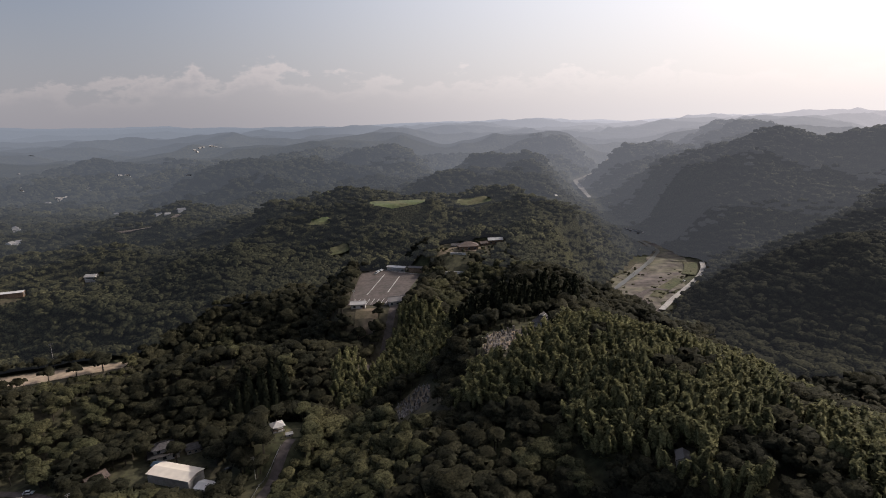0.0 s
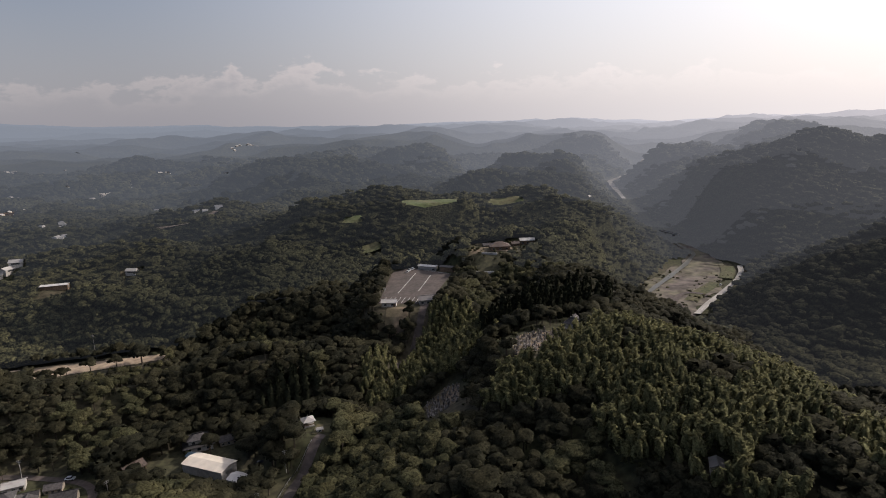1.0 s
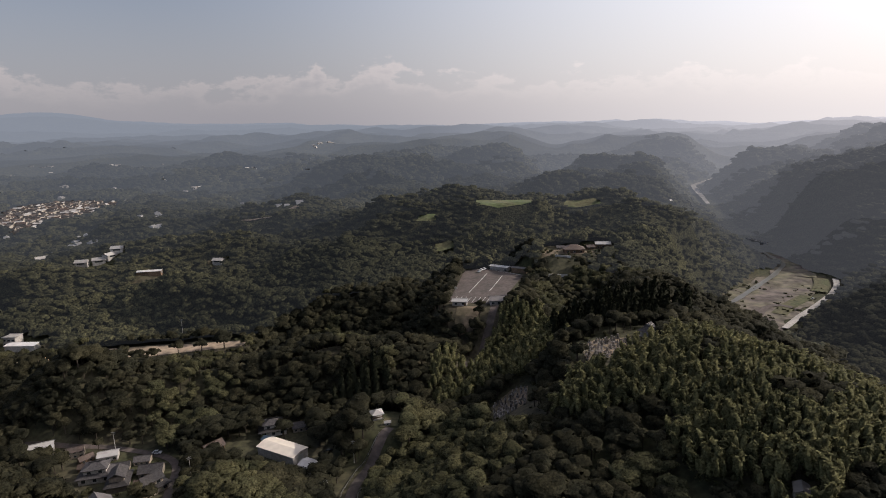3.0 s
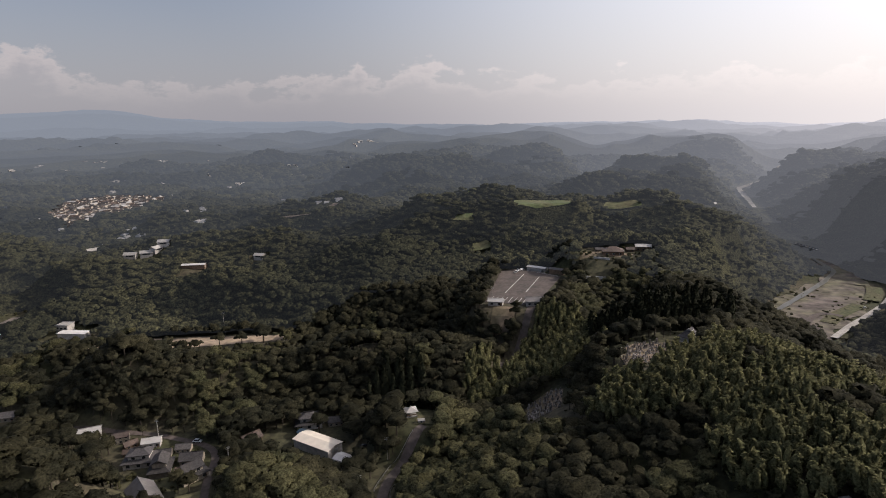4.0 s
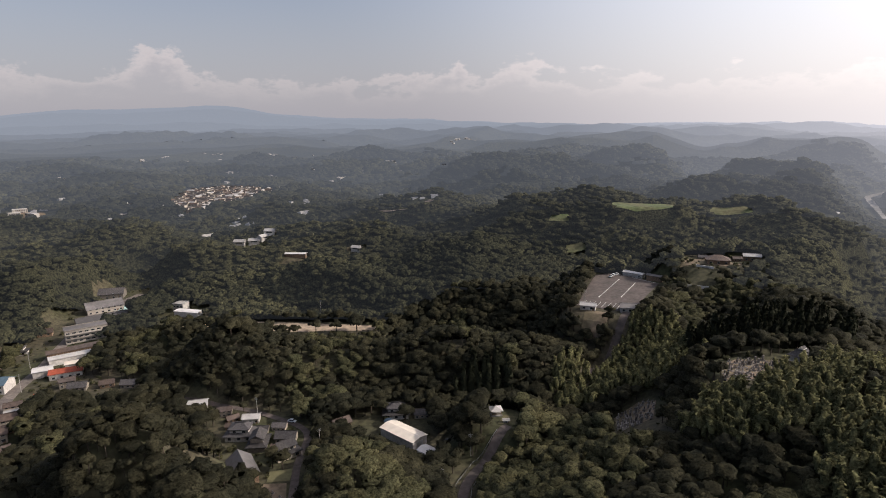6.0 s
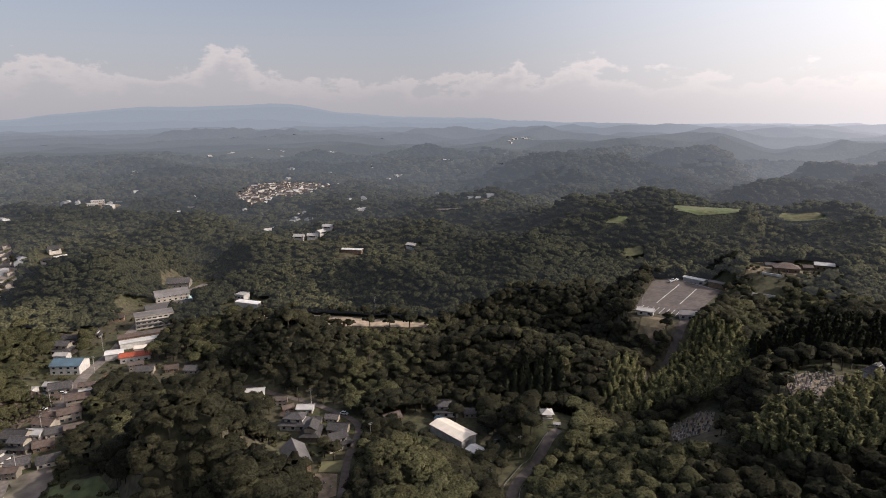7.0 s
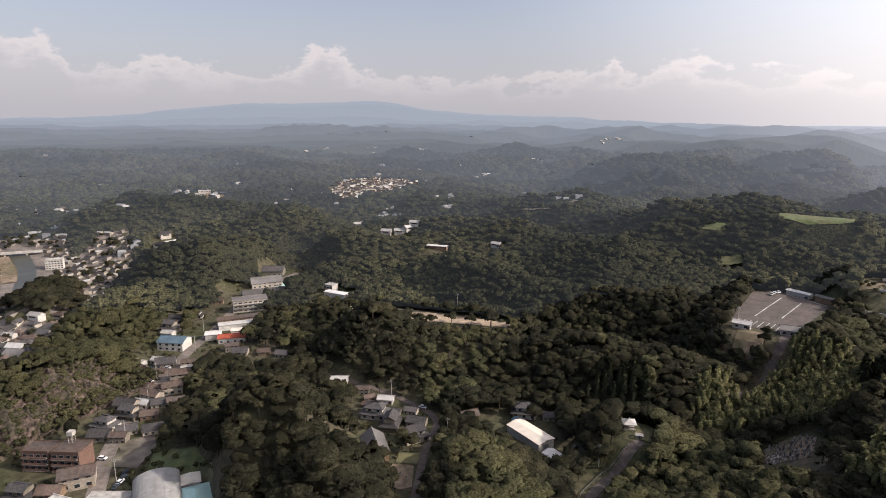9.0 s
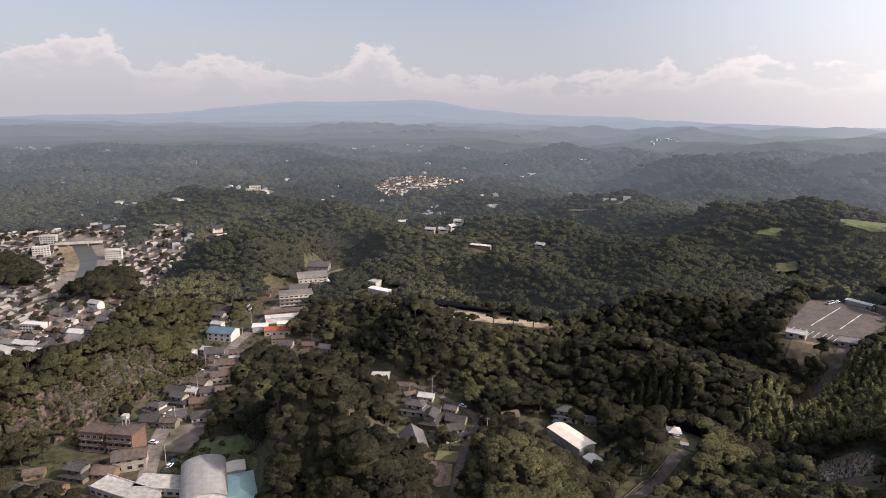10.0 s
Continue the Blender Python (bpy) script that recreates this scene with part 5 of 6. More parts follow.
C_W, C_D = car("small white car parked outdoors", M_CAR), car("small dark car parked outdoors", M_CAR2)
for ob, x, y, turn in ((C_W, -57, 441, 70), (C_W, -56, 446, 70), (C_W, -54, 449, 70), (C_D, -37, 448, 70), (C_D, -32, 446, 70), (C_W, -158, 222, 20), (C_W, -161, 219, 20), (C_W, -180, 221, 10), (C_W, -262, 98, 30),
                       (C_D, -236, 92, 120), (C_W, -238, 94.5, 120), (C_D, -240, 97, 120), (C_D, -243, 99, 120), (C_W, -333, 166, 40), (C_D, -340, 160, 10), (C_W, -322, 150, 60), (C_D, -218, 72, 30), (C_W, 221, 548, 50), (C_D, -100, 232, 60)):
    put(ob, x, y, turn, 1.0, None, None, 0.45 if x < 100 else 1.7)

# ---- woods ----
rng = np.random.default_rng(7)
def is_open(x, y):
    o = np.zeros(np.shape(x), bool)
    for p in OPEN_POLYS:
        o |= plan_tris(p, x, y)
    for pts, w in OPEN_LINES:
        o |= along(x, y, pts)[0] < w
    for cx, cy, a, b in OPEN_SPOTS:
        o |= ((x - cx) / a) ** 2 + ((y - cy) / b) ** 2 < 1
    return o


def is_bare(x, y):
    """Where no tree stands."""
    o = is_open(x, y)
    for cx, cy, a, b in NO_TREE_SPOTS:
        o |= ((x - cx) / a) ** 2 + ((y - cy) / b) ** 2 < 1
    for pts, w in NO_TREE_LINES:
        o |= along(x, y, pts)[0] < w
    return o


def cube_ball(n=2):
    """A ball of 6 n n quads."""
    V, Q = [], []
    for ax in range(3):
        for s in (-1, 1):
            g = np.linspace(-1, 1, n + 1)
            a, b = np.meshgrid(g, g, indexing="ij")
            P = np.zeros((n + 1, n + 1, 3))
            P[..., ax], P[..., (ax + 1) % 3], P[..., (ax + 2) % 3] = s, a, b * s
            k = len(V) * (n + 1) ** 2
            V.append((P / np.linalg.norm(P, axis=-1, keepdims=True)).reshape(-1, 3))
            Q.append(grid_quads(n + 1, n + 1) + k)
    return np.concatenate(V), np.concatenate(Q)


def leaf_quads(P, nrm, size, g, long=1.0):
    """Leaf sprays at P, facing about nrm, as loose quads."""
    n = len(P)
    soft = nrm + g.normal(0, 0.42, (n, 3))
    soft /= np.linalg.norm(soft, axis=1)[:, None]
    nrm = nrm + g.normal(0, 0.45, (n, 3))
    nrm /= np.linalg.norm(nrm, axis=1)[:, None]
    a = np.cross(nrm, g.normal(0, 1, (n, 3)))
    a /= np.linalg.norm(a, axis=1)[:, None]
    b = np.cross(nrm, a)
    s = size * g.uniform(0.65, 1.35, (n, 1))
    c = [P + a * s * u * long + b * s * v for u, v in ((-.5, -.42), (.5, -.3), (.55, .45), (-.35, .5))]
    V = np.stack(c, 1).reshape(-1, 3)
    return V, np.arange(4 * n).reshape(-1, 4), np.repeat(soft, 4, 0)


def join(parts):
    V, Q, S, k = [], [], [], 0
    for v, q, *s in parts:
        V.append(v)
        Q.append(q + k)
        S.append(s[0] if s else v / (np.linalg.norm(v, axis=1)[:, None] + 1e-6))
        k += len(v)
    V, Q, S = np.concatenate(V), np.concatenate(Q), np.concatenate(S)
    face = np.cross(V[Q[:, 1]] - V[Q[:, 0]], V[Q[:, 3]] - V[Q[:, 0]])
    inward = (face * S[Q].sum(1)).sum(1) < 0
    Q[inward] = Q[inward, ::-1]
    return V, Q, S


def tube(pts, radii, n=5):
    """A tapered limb."""
    pts = np.array(pts, float)
    t = np.linspace(0, 2 * np.pi, n, endpoint=False)
    V = np.concatenate([p + r * np.stack([np.cos(t), np.sin(t), 0 * t], 1) for p, r in zip(pts, radii)])
    return V, grid_quads(len(pts), n, True)


def crown(seed, n, sprigs, size, lobes=11, flat=0.85, floor=-0.2, fine=1.0):
    """A broadleaf crown one unit in radius, its middle at z 0: a skin over rounded lobes, with loose leaf sprays on it."""
    g = np.random.default_rng(seed)
    C = g.normal(0, 1, (lobes, 3))
    C[:, 2] = np.abs(C[:, 2]) * 0.9 - 0.2
    C /= np.linalg.norm(C, axis=1)[:, None]
    C *= g.uniform(0.45, 0.74, (lobes, 1))
    R = g.uniform(0.24, 0.44, lobes) * fine
    v, q = cube_ball(n)
    q = q[v[q].mean(1)[:, 2] > floor]

    def reach(d):
        """How far the lobes reach along each direction."""
        dc = d @ C.T
        disc = dc ** 2 - (C ** 2).sum(1) + R ** 2
        return np.where(disc > 0, dc + np.sqrt(np.maximum(disc, 0)), 0.5).max(1)
    rad = reach(v) * g.uniform(0.88, 1.1, len(v))
    _, inv = np.unique(v.round(4), axis=0, return_inverse=True)
    rad = rad[np.array([np.where(inv.ravel() == k)[0][0] for k in inv.ravel()])]       # seams stay shut
    P = v * rad[:, None]
    N0 = np.zeros_like(P)
    fn = np.cross(P[q[:, 1]] - P[q[:, 0]], P[q[:, 3]] - P[q[:, 0]])
    fn *= np.sign((fn * P[q].mean(1)).sum(1))[:, None]
    for k in range(4):
        np.add.at(N0, q[:, k], fn)
    tot = np.zeros((inv.max() + 1, 3))
    np.add.at(tot, inv.ravel(), N0)
    N0 = tot[inv.ravel()]
    N0 /= np.linalg.norm(N0, axis=1)[:, None] + 1e-9
    parts = [(P, q, N0)]
    if sprigs:
        d = g.normal(0, 1, (sprigs, 3))
        d[:, 2] = np.abs(d[:, 2]) - 0.35
        d /= np.linalg.norm(d, axis=1)[:, None]
        parts.append(leaf_quads(d * (reach(d) * g.uniform(0.96, 1.06, sprigs))[:, None], d + (0, 0, 0.3), size, g))
    V, Q, S = join(parts)
    V[:, 2] *= flat
    return V, Q, S


def plume(seed, sprigs, size):
    """A bamboo, one unit tall: a feathery spindle on an arching culm."""
    g = np.random.default_rng(seed)
    lean = g.uniform(0, 2 * np.pi)
    v, q = cube_ball(3)
    q = q[v[q].mean(1)[:, 2] > -0.35]

    def bend(d, k):
        t = 0.62 + 0.36 * d[:, 2]
        r = 0.078 * k * np.where(d[:, 2] > 0, 1.0, 0.85)
        arch = 0.26 * np.clip(t - 0.35, 0, 1) ** 2
        return np.stack([d[:, 0] * r + arch * np.cos(lean), d[:, 1] * r + arch * np.sin(lean), t - 0.25 * arch], 1)
    keys, inv = np.unique(v.round(4), axis=0, return_inverse=True)
    k = g.uniform(0.75, 1.25, len(keys))[inv.ravel()]
    parts = [(bend(v, k), q, v + (0, 0, 0.2))]
    d = g.normal(0, 1, (sprigs, 3)) * (1, 1, 1.3) + (0, 0, 0.35)
    d /= np.linalg.norm(d, axis=1)[:, None]
    parts.append(leaf_quads(bend(d, g.uniform(0.9, 1.35, sprigs)), d + (0, 0, 0.35), size, g, 2.9))
    return join(parts)


def cedar(seed, leaves, size):
    """A cedar, one unit tall."""
    g = np.random.default_rng(seed)
    t = g.uniform(0.12, 1.0, leaves) ** 0.8
    rad = 0.19 * (1.02 - t) * g.uniform(0.75, 1.1, leaves)
    th = g.uniform(0, 2 * np.pi, leaves)
    d = np.stack([np.cos(th), np.sin(th), np.full(leaves, 0.35)], 1)
    P = np.stack([rad * d[:, 0], rad * d[:, 1], t], 1)
    v, q = tube([(0, 0, 0.05), (0, 0, 0.5), (0, 0, 0.96)], [0.13, 0.09, 0.005], 6)
    return join([leaf_quads(P, d, size, g, 1.2), (v, q, v * (7, 7, 0) + (0, 0, 0.3))])


def scatter(spacing, r0, r1, az0=-46, az1=88):
    """Jittered places in a ring sector, in the plan."""
    g = np.arange(-r1, r1, spacing)
    x, y = np.meshgrid(g, g)
    x, y = x.ravel(), y.ravel()
    x = x + rng.uniform(-.42, .42, len(x)) * spacing
    y = y + rng.uniform(-.42, .42, len(y)) * spacing
    r, az = np.hypot(x, y), np.degrees(np.arctan2(-x, y))
    k = (r > r0) & (r < r1) & (az > az0) & (az < az1)
    return x[k], y[k]


def plant(name, templates, x, y, z, sx, sz, material, label, smooth=False, kind="stuff"):
    """Many trees joined into one piece of woodland."""
    pick = rng.integers(0, len(templates), len(x))
    parts = []
    lie = np.stack([ground(x - 7, y) - ground(x + 7, y), ground(x, y - 7) - ground(x, y + 7), np.full(len(x), 14.0)], 1)       # shading normals bent to the slope, softening light and shade on each crown
    lie *= 0.75 / np.linalg.norm(lie, axis=1)[:, None]
    for k, (V, Q, S) in enumerate(templates):
        m = np.where(pick == k)[0]
        if not len(m):
            continue
        th = rng.uniform(0, 2 * np.pi, len(m))
        c, s = np.cos(th)[:, None], np.sin(th)[:, None]
        X = (V[None, :, 0] * c - V[None, :, 1] * s) * sx[m, None] + x[m, None]
        Y = (V[None, :, 0] * s + V[None, :, 1] * c) * sx[m, None] + y[m, None]
        Z = V[None, :, 2] * sz[m, None] + z[m, None]
        W = np.stack([X, Y, Z], -1).reshape(-1, 3)
        U = np.stack([S[None, :, 0] * c - S[None, :, 1] * s, S[None, :, 0] * s + S[None, :, 1] * c, np.broadcast_to(S[None, :, 2], (len(m), len(S)))], -1)
        U = (U + lie[m, None, :]).reshape(-1, 3)
        U /= np.linalg.norm(U, axis=1)[:, None] + 1e-9
        parts.append((W, (Q[None] + (np.arange(len(m)) * len(V))[:, None, None]).reshape(-1, 4), U))
    V, Q, S = join(parts)
    return tagged(new(name, quad_mesh(name, V, Q, material, True, S)), label, "woods", kind=kind)


# where each kind grows
BAMBOO = [(-10, 225), (8, 250), (60, 292), (95, 262), (125, 215), (175, 120), (150, 60), (84, 112), (60, 160), (34, 200)]
BAMBOO_B = [(-56, 268), (-34, 282), (-8, 279), (4, 300), (4, 335), (-14, 354), (-34, 350), (-52, 330), (-58, 300)]
CEDARS = [(2, 300), (28, 308), (70, 322), (78, 345), (30, 345), (-4, 330)]
CEDARS_B = [(-110, 268), (-84, 272), (-86, 288), (-112, 286)]


def split(x, y):
    """0 evergreen, 1 lighter broadleaf, 2 bamboo, 3 cedar."""
    jx = x + 8 * vnoise(x, y, 22, 2)
    # regional shares of lighter trees are fitted to tones in the camera's view
    kind = np.where(vnoise(x, y, 46, 31) + 0.6 * vnoise(x, y, 15, 32) > np.where(x < -290, -0.25, np.where((y < 190) & (x < -88), 0.42, np.where((x > -75) & (x < 45) & (y < 262), -0.3, 0.6))), 1, 0)
    for p in (BAMBOO, BAMBOO_B):
        kind = np.where(plan_tris(p, jx, y), 2, kind)
    kind = np.where((kind == 2) & (vnoise(x, y, 30, 44) + 0.4 * vnoise(x, y, 9, 45) > 0.34), 0, kind)
    for p in (CEDARS, CEDARS_B):
        kind = np.where(plan_tris(p, x + 3 * vnoise(x, y, 8, 2), y), 3, kind)
    return kind


HERO_R = 160           # the trees nearest the hilltop stand singly
bx, by = scatter(5.9, 70, 545)
ex, ey = scatter(6.4, 70, 545)        # steep ground carries more trees in the plan
slope = np.hypot(ground(ex + 3, ey) - ground(ex - 3, ey), ground(ex, ey + 3) - ground(ex, ey - 3)) / 6
steep = slope > 0.42 + 0.3 * rng.random(len(ex))
bx, by = np.concatenate([bx, ex[steep]]), np.concatenate([by, ey[steep]])
keep = ~is_bare(bx, by)
bx, by = bx[keep], by[keep]
kind = split(bx, by)
bx, by, kind = bx[kind < 2], by[kind < 2], kind[kind < 2]
tall = 1 + 0.22 * vnoise(bx, by, 24, 9) + 0.15 * vnoise(bx, by, 9, 10)
sx = (rng.uniform(2.9, 5.3, len(bx)) + 1.7 * (rng.random(len(bx)) < 0.2)) * tall
hh = rng.uniform(5.0, 7.3, len(bx)) * tall
up = sx * rng.uniform(0.8, 1.08, len(bx))
gz = ground(bx, by)
hero = np.where(np.hypot(bx, by) < HERO_R)[0][:300]
rest = np.ones(len(bx), bool)
rest[hero] = False
near = [crown(s, 4, 124, 0.118, 26 + s % 6, fine=0.74) for s in range(10)]
mid = [crown(s + 20, 5, 18, 0.19, 17 + s % 5, fine=0.85) for s in range(9)]
sv, sq = tube([(0, 0, -1), (0, 0, 1)], [0.07, 0.045], 4)
stem = [(sv, sq, sv * (9, 9, 0) + (1e-4, 0, 0))]
over = lambda x, y: (x > 165) & (y > 300) & (x > 165 + 0.62 * (y - 468))
across = rest & over(bx, by)         # over the river, given the painted haze glow too
rest &= ~across
# slopes from about 435 m on take the painted haze glow
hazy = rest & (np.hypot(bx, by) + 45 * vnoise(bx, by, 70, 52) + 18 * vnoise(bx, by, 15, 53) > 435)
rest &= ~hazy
plant("backdrop_woods_slopes", [crown(s_ + 40, 4, 12, 0.22, 13 + s_ % 4, fine=0.9) for s_ in range(8)], bx[hazy], by[hazy], gz[hazy] + hh[hazy], sx[hazy], up[hazy], M_SLOPE_GLOW, "dark mixed woods on slopes, thin haze painted in as glow")
plant("backdrop_woods_spur", [crown(s_ + 70, 3, 0, 0, 8) for s_ in range(8)], bx[across], by[across], gz[across] + hh[across], sx[across] * 1.25, up[across], M_SPUR_GLOW, "dark wooded spur across the river, thin haze painted in as glow")
for k, m, nm, lb in ((0, M_LEAF, "evergreen_woods", "dense dark evergreen broadleaf woods on hillsides"), (1, M_LEAF2, "broadleaf_woods", "lighter green broadleaf trees mixed into the woods")):
    for nm2, tmpl, q in ((nm, near, rest & (kind == k) & (np.hypot(bx, by) < 330)), (nm + "_beyond", mid, rest & (kind == k) & (np.hypot(bx, by) >= 330))):
        plant(nm2, tmpl, bx[q], by[q], gz[q] + hh[q], sx[q], up[q], m, lb)
inner = rest & (np.hypot(bx, by) < 400)
plant("tree_stems", stem, bx[inner], by[inner], gz[inner] + hh[inner] / 2, sx[inner], hh[inner] / 2, M_BARK, "bare brown trunks under the woodland canopy")


def single_tree(seed, leaf, label):
    """A tree three metres across at scale 1: trunk with limbs, and a crown of leaf sprays."""
    g = np.random.default_rng(seed)
    t = thing("tree", label, "tree", "trees on the near slope")
    limbs = [tube([(0, 0, -0.6), (0.04, 0, 0.5), (0, 0.03, 1.5)], [0.11, 0.08, 0.03], 7)]
    for k in range(5):
        a = g.uniform(0, 6.28)
        z = g.uniform(0.55, 1.0)
        limbs.append(tube([(0, 0, z), (0.28 * math.cos(a), 0.28 * math.sin(a), z + 0.22), (0.6 * math.cos(a), 0.6 * math.sin(a), z + 0.5)], [0.05, 0.035, 0.012], 5))
    v, q, _ = join(limbs)
    o = new("trunk", quad_mesh("trunk", v, q, M_BARK))
    o.parent = t
    v, q, n = crown(seed + 50, 7, 620, 0.085, 36, fine=0.62)
    o = new("crown", quad_mesh("crown", v + (0, 0, 1.4), q, leaf, True, n))
    o.parent = t
    return t


HEROES = [single_tree(s, M_LEAF if s < 4 else M_LEAF2, "dark evergreen oak with a dense lobed crown" if s < 4 else "broadleaf tree with a lighter green crown") for s in range(6)]
for i in hero:
    ob = HEROES[rng.integers(0, 4) if kind[i] == 0 else rng.integers(4, 6)]
    put(ob, float(bx[i]), float(by[i]), float(rng.uniform(0, 360)), float(sx[i]), None, float(gz[i] + hh[i] - 1.4 * sx[i]))

# bamboo and cedars
px_, py_ = scatter(2.5, 70, 560)
k = (split(px_, py_) == 2) & ~is_open(px_, py_) & (rng.random(len(px_)) < 0.92)
px_, py_ = px_[k], py_[k]
h = rng.uniform(10, 14.5, len(px_)) * (1 + 0.12 * vnoise(px_, py_, 14, 6))
plant("bamboo_grove", [plume(s, 32, 0.042) for s in range(8)], px_, py_, ground(px_, py_) - 1, h * 1.1, h, M_BAMBOO, "light green feathery bamboo grove covering a ridge")
cx_, cy_ = scatter(5.0, 70, 560)
k = (split(cx_, cy_) == 3) & ~is_open(cx_, cy_)
cx_, cy_ = cx_[k], cy_[k]
h = rng.uniform(13, 19, len(cx_))
plant("cedar_stand", [cedar(s, 110, 0.075) for s in range(5)], cx_, cy_, ground(cx_, cy_) - 0.5, h * 1.05, h, M_CEDAR, "dark conical cedars behind the temple")

# garden shrubs and saplings in the clearings
ux, uy = scatter(3.6, 70, 640)
k = is_open(ux, uy) & (rng.random(len(ux)) < np.where(np.hypot(ux, uy) > 480, 0.2, 0.36))
k &= ~plan_tris(TOWN, ux, uy)
for cx, cy, a, b in OPEN_SPOTS:
    if a < 17 and b < 17:
        k &= ((ux - cx) / (a * 0.8)) ** 2 + ((uy - cy) / (b * 0.8)) ** 2 > 1
for pts, w in OPEN_LINES:
    k &= along(ux, uy, pts)[0] > min(w, 7)
for p in (CARPARK, SPORTS, YARD_A, YARD_B, PLAZA):
    k &= ~plan_tris(p, ux, uy)
k &= ~((np.abs(ux + 44) < 26) & (np.abs(uy - 405) < 55))
ux, uy = ux[k], uy[k]
s = rng.uniform(0.7, 2.3, len(ux))
plant("garden_shrubs", [crown(s_, 3, 6, 0.3, 6) for s_ in range(5)], ux, uy, ground(ux, uy) + s * 0.5, s, s, M_LEAF2, "low garden shrubs and hedges between the houses")
# scrub on the rocky slope
uy = 46 + 112 * rng.random(760)
ux = -288 - 0.3 * (uy - 48) - 36 * rng.random(760)
k = vnoise(ux, uy, 17, 81) + 0.5 * vnoise(ux, uy, 6, 82) > -0.25
ux, uy = ux[k], uy[k]
s = rng.uniform(0.6, 2.6, len(ux))
plant("cliff_scrub", [crown(s_, 3, 6, 0.3, 6) for s_ in range(5)], ux, uy, ground(ux, uy) + 3.6, s, s, M_LEAF2, "olive scrub and creepers over the rocky slope")
# trees between the town houses
ux, uy = scatter(14, 380, 860)
k = plan_tris(TOWN, ux, uy) | plan_tris(TOWN_EAST, ux, uy)
for cx, cy, a, b in KNOLLS[:3]:
    k |= ((ux - cx) / a) ** 2 + ((uy - cy) / b) ** 2 < 1
k &= along(ux, uy, CHANNEL)[0] > 20
ux, uy = ux[k], uy[k]
s = rng.uniform(2.2, 4.0, len(ux))
plant("town_trees", mid[:4], ux, uy, ground(ux, uy) + s * 0.8, s, s, M_LEAF, "scattered garden trees between town roofs")
kx, ky = [], []
for cx, cy, a, b in KNOLLS[:3]:
    for i in range(170):
        u, v = rng.uniform(-1, 1, 2)
        if u * u + v * v < 1:
            kx.append(cx + u * a)
            ky.append(cy + v * b)
kx, ky = np.array(kx), np.array(ky)
s = rng.uniform(4, 6, len(kx))
plant("knoll_woods", mid[:5], kx, ky, ground(kx, ky) + 6, s, s, M_LEAF, "dark wooded knolls standing in the town")

# ---- the backdrop of distance, haze painted in as glow ----
low = [crown(s_, 3, 0, 0, 7, floor=-0.1) for s_ in range(8)]
bv, bq = cube_ball(2)
bq = bq[bv[bq].mean(1)[:, 2] > -0.3]
ball = [(bv * rng.uniform(0.75, 1.2, (len(bv), 1)), bq, bv) for _ in range(6)]
edges = EDGES
for k in range(10):
    gap = np.interp(edges[k], [540, 900, 1300, 2200], [6.9, 8.6, 12.5, 20])
    fx, fy = scatter(gap, edges[k] * 0.86, edges[k + 1] * 1.14)
    r = np.hypot(fx, fy) * (1 + 0.03 * vnoise(fx, fy, 60, 50) + 0.02 * vnoise(fx, fy, 18, 51))
    q = (r > (edges[k] if k else 0)) & (r <= edges[k + 1]) & ~is_bare(fx, fy)
    q &= np.hypot(fx, fy) > 545
    fx, fy = fx[q], fy[q]
    clear_ = vnoise(fx, fy, 90, 61) + 0.5 * vnoise(fx, fy, 37, 62)       # fields and clearings
    q = clear_ < 1.3
    fx, fy = fx[q], fy[q]
    s = gap * rng.uniform(0.46, 0.86, len(fx)) * (1 + 0.25 * vnoise(fx, fy, 50, 63))
    plant("backdrop_woods_%d" % (k + 1), low if k < 4 else ball, fx, fy, ground(fx, fy) + np.minimum(s, 8) * rng.uniform(0.6, 1.15, len(fx)), s * 1.12, np.minimum(s * 0.8, 8), M_FAR_GLOW[k], "wooded hills with painted haze glow growing by distance")
# added skins with the same painted haze, under the spur and slope trees
r, az = np.linspace(330, 552, 46), np.radians(np.arange(-60, -14, 0.5))
rr, aa = np.meshgrid(r, az, indexing="ij")
V = np.stack([-rr * np.sin(aa), rr * np.cos(aa), ground(-rr * np.sin(aa), rr * np.cos(aa)) + 3.5], -1).reshape(-1, 3)
Q = grid_quads(len(r), len(az))
mid_ = V[Q].mean(1)
tagged(new("backdrop_hills_spur", quad_mesh("backdrop_hills_spur", V, Q[over(mid_[:, 0], mid_[:, 1]) & ~is_open(mid_[:, 0], mid_[:, 1])], M_SPUR_GLOW, True)), "haze-glow skin under the river spur's trees, hiding dark ground", "hills", kind="structure")
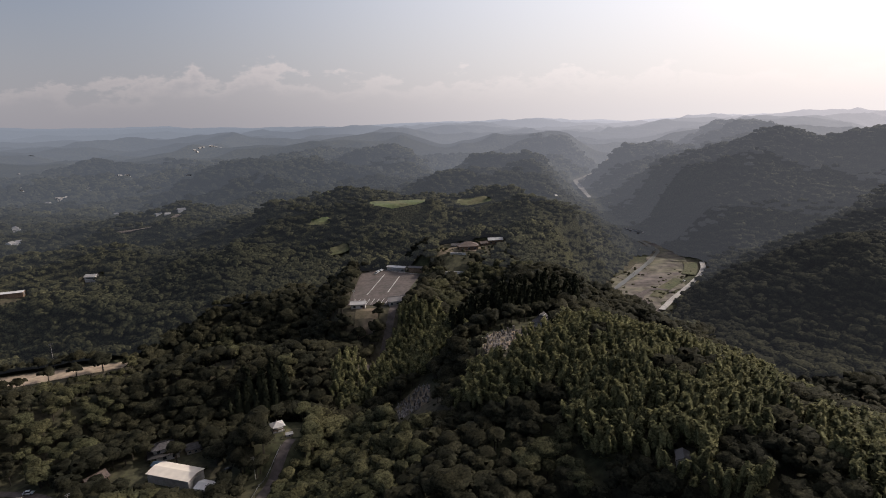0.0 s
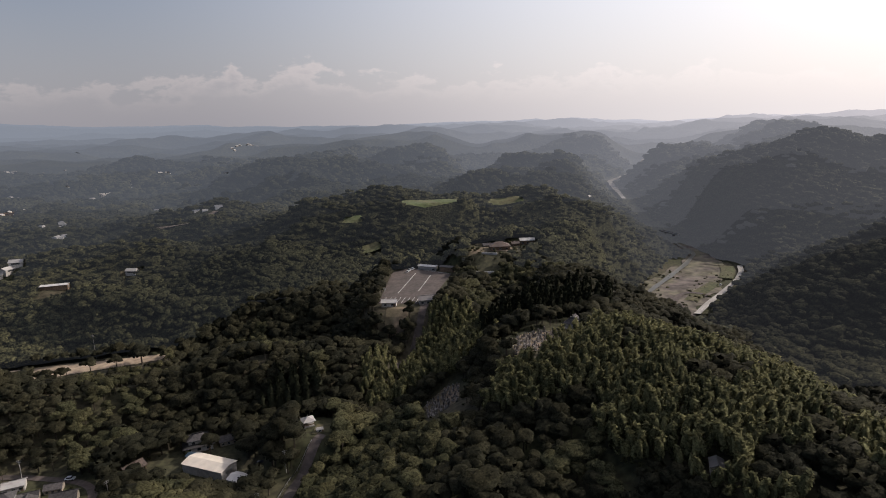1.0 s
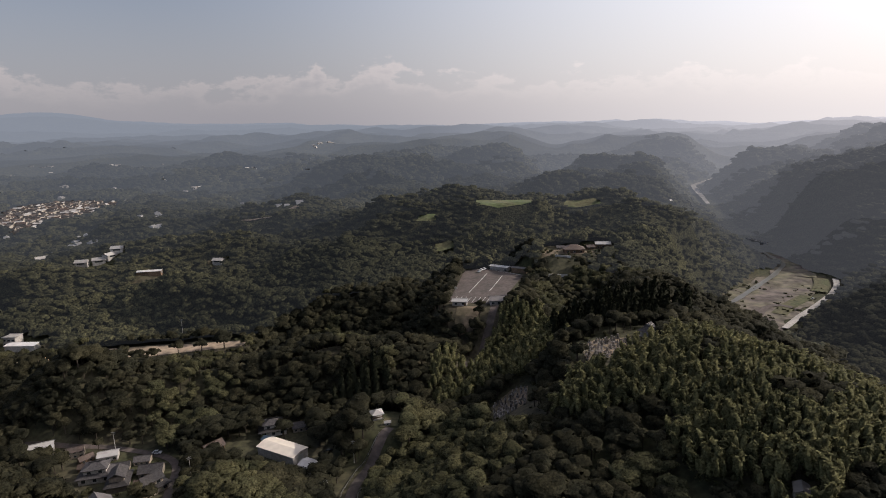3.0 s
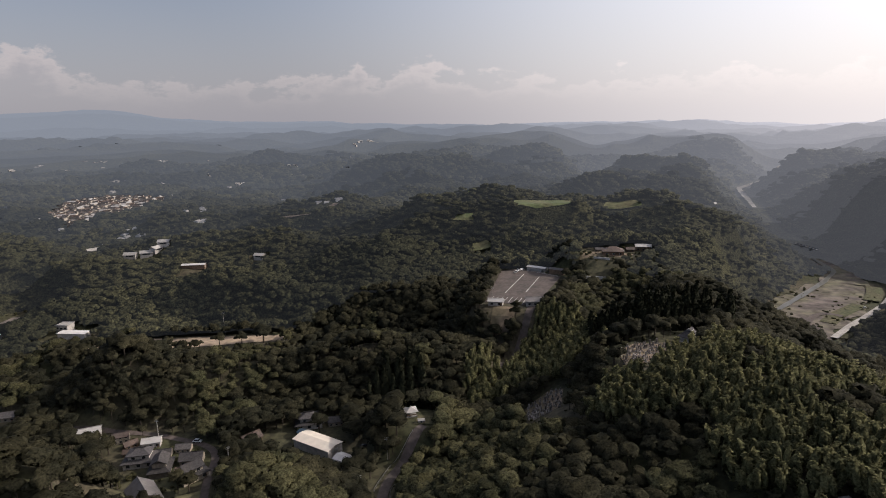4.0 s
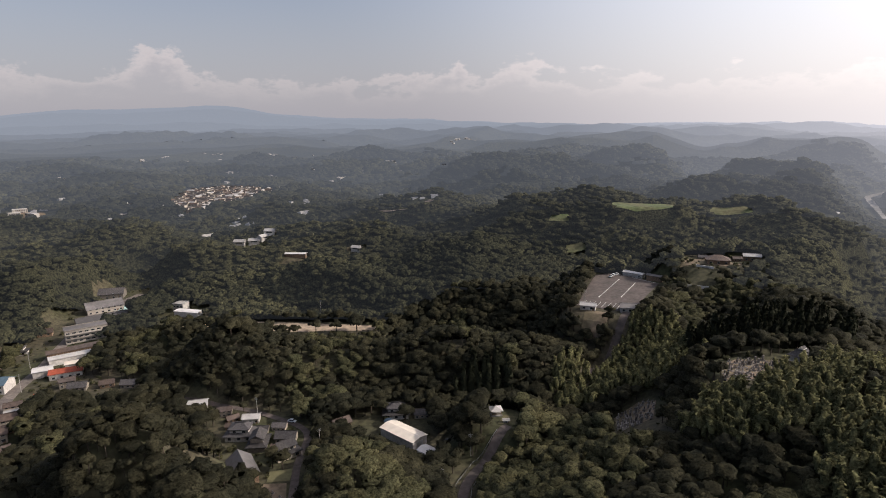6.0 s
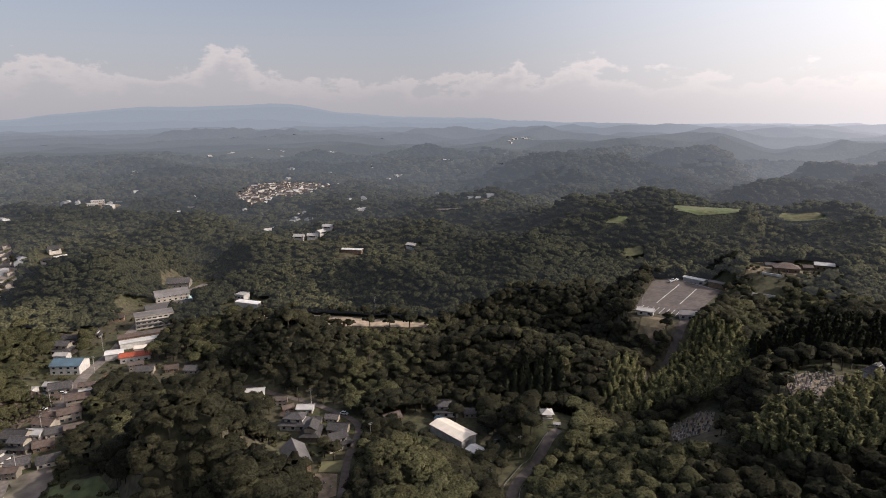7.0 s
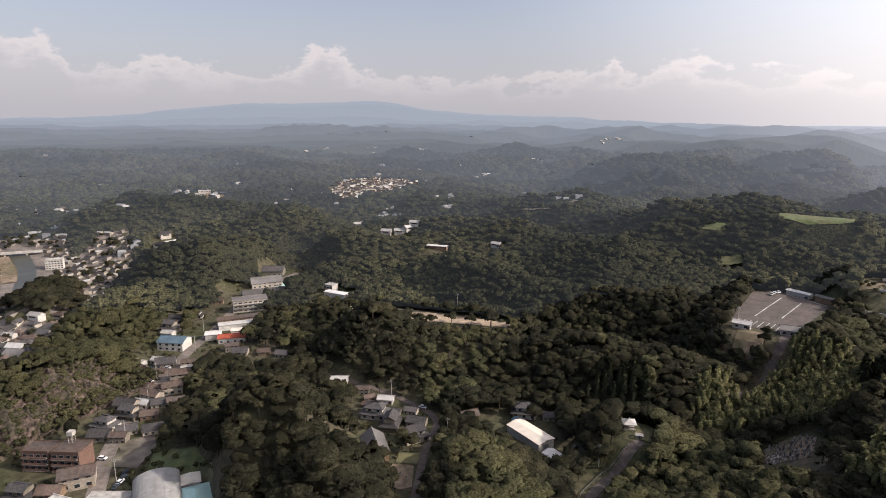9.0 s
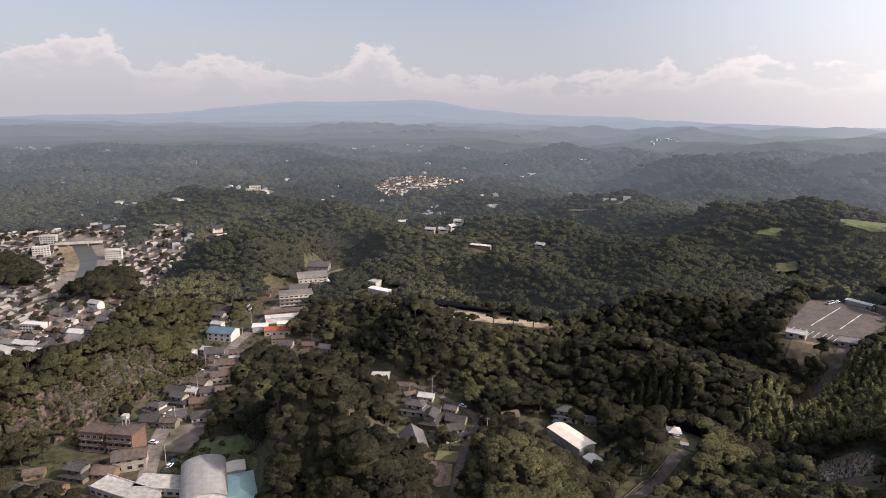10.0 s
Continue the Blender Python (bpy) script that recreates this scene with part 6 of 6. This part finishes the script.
r, az = np.linspace(395, 560, 42), np.radians(np.arange(-14, 90, 0.45))
rr, aa = np.meshgrid(r, az, indexing="ij")
V = np.stack([-rr * np.sin(aa), rr * np.cos(aa), ground(-rr * np.sin(aa), rr * np.cos(aa)) + 3.0 + 1.5 * vnoise(-rr * np.sin(aa), rr * np.cos(aa), 9, 73)], -1).reshape(-1, 3)
Q = grid_quads(len(r), len(az))
mid_ = V[Q].mean(1)
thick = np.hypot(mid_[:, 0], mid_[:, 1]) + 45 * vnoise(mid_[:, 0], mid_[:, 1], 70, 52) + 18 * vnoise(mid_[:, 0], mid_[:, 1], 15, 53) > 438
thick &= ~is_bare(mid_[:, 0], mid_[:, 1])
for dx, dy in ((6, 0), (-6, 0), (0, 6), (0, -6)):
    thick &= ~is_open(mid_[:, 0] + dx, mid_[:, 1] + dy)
tagged(new("backdrop_hills_slopes", quad_mesh("backdrop_hills_slopes", V, Q[thick & ~over(mid_[:, 0], mid_[:, 1])], M_SLOPE_GLOW, True)), "haze-glow skin under the slope trees, hiding dark ground", "hills", kind="structure")
for k in range(len(edges) - 1):
    # a haze-glow skin fills the gaps and hides the dark ground between crowns
    r = np.geomspace(edges[k] * (1.0 if k else 1.02), edges[k + 1] * 1.004, 13 if k < 13 else 20)
    az = np.radians(np.arange(-48, 90, 0.4 if k < 13 else 0.24))
    rr, aa = np.meshgrid(r, az, indexing="ij")
    x, y = -rr * np.sin(aa), rr * np.cos(aa)
    z = ground(x, y) + ((3.0 if k < 9 else 5.0) if k < 13 else 9 + 3 * vnoise(x, y, 30, 71) + 3 * vnoise(x, y, 75, 72))
    z[0] -= 4
    if k < 12:          # near clearings lie over the skin; beyond 720 m it is their glowing floor
        z = np.where(is_open(x, y), ground(x, y) - np.where(rr < 720, 2.0, 0.1), z)
    V = np.stack([x, y, z], -1).reshape(-1, 3)
    Q = grid_quads(len(r), len(az))
    ob = new("backdrop_hills_%d" % (k + 1), quad_mesh("backdrop_hills", V, Q, M_FAR_GLOW[k], k >= 13))
    tagged(ob, "far hills and mountains, haze painted in as glow", "hills", kind="structure")
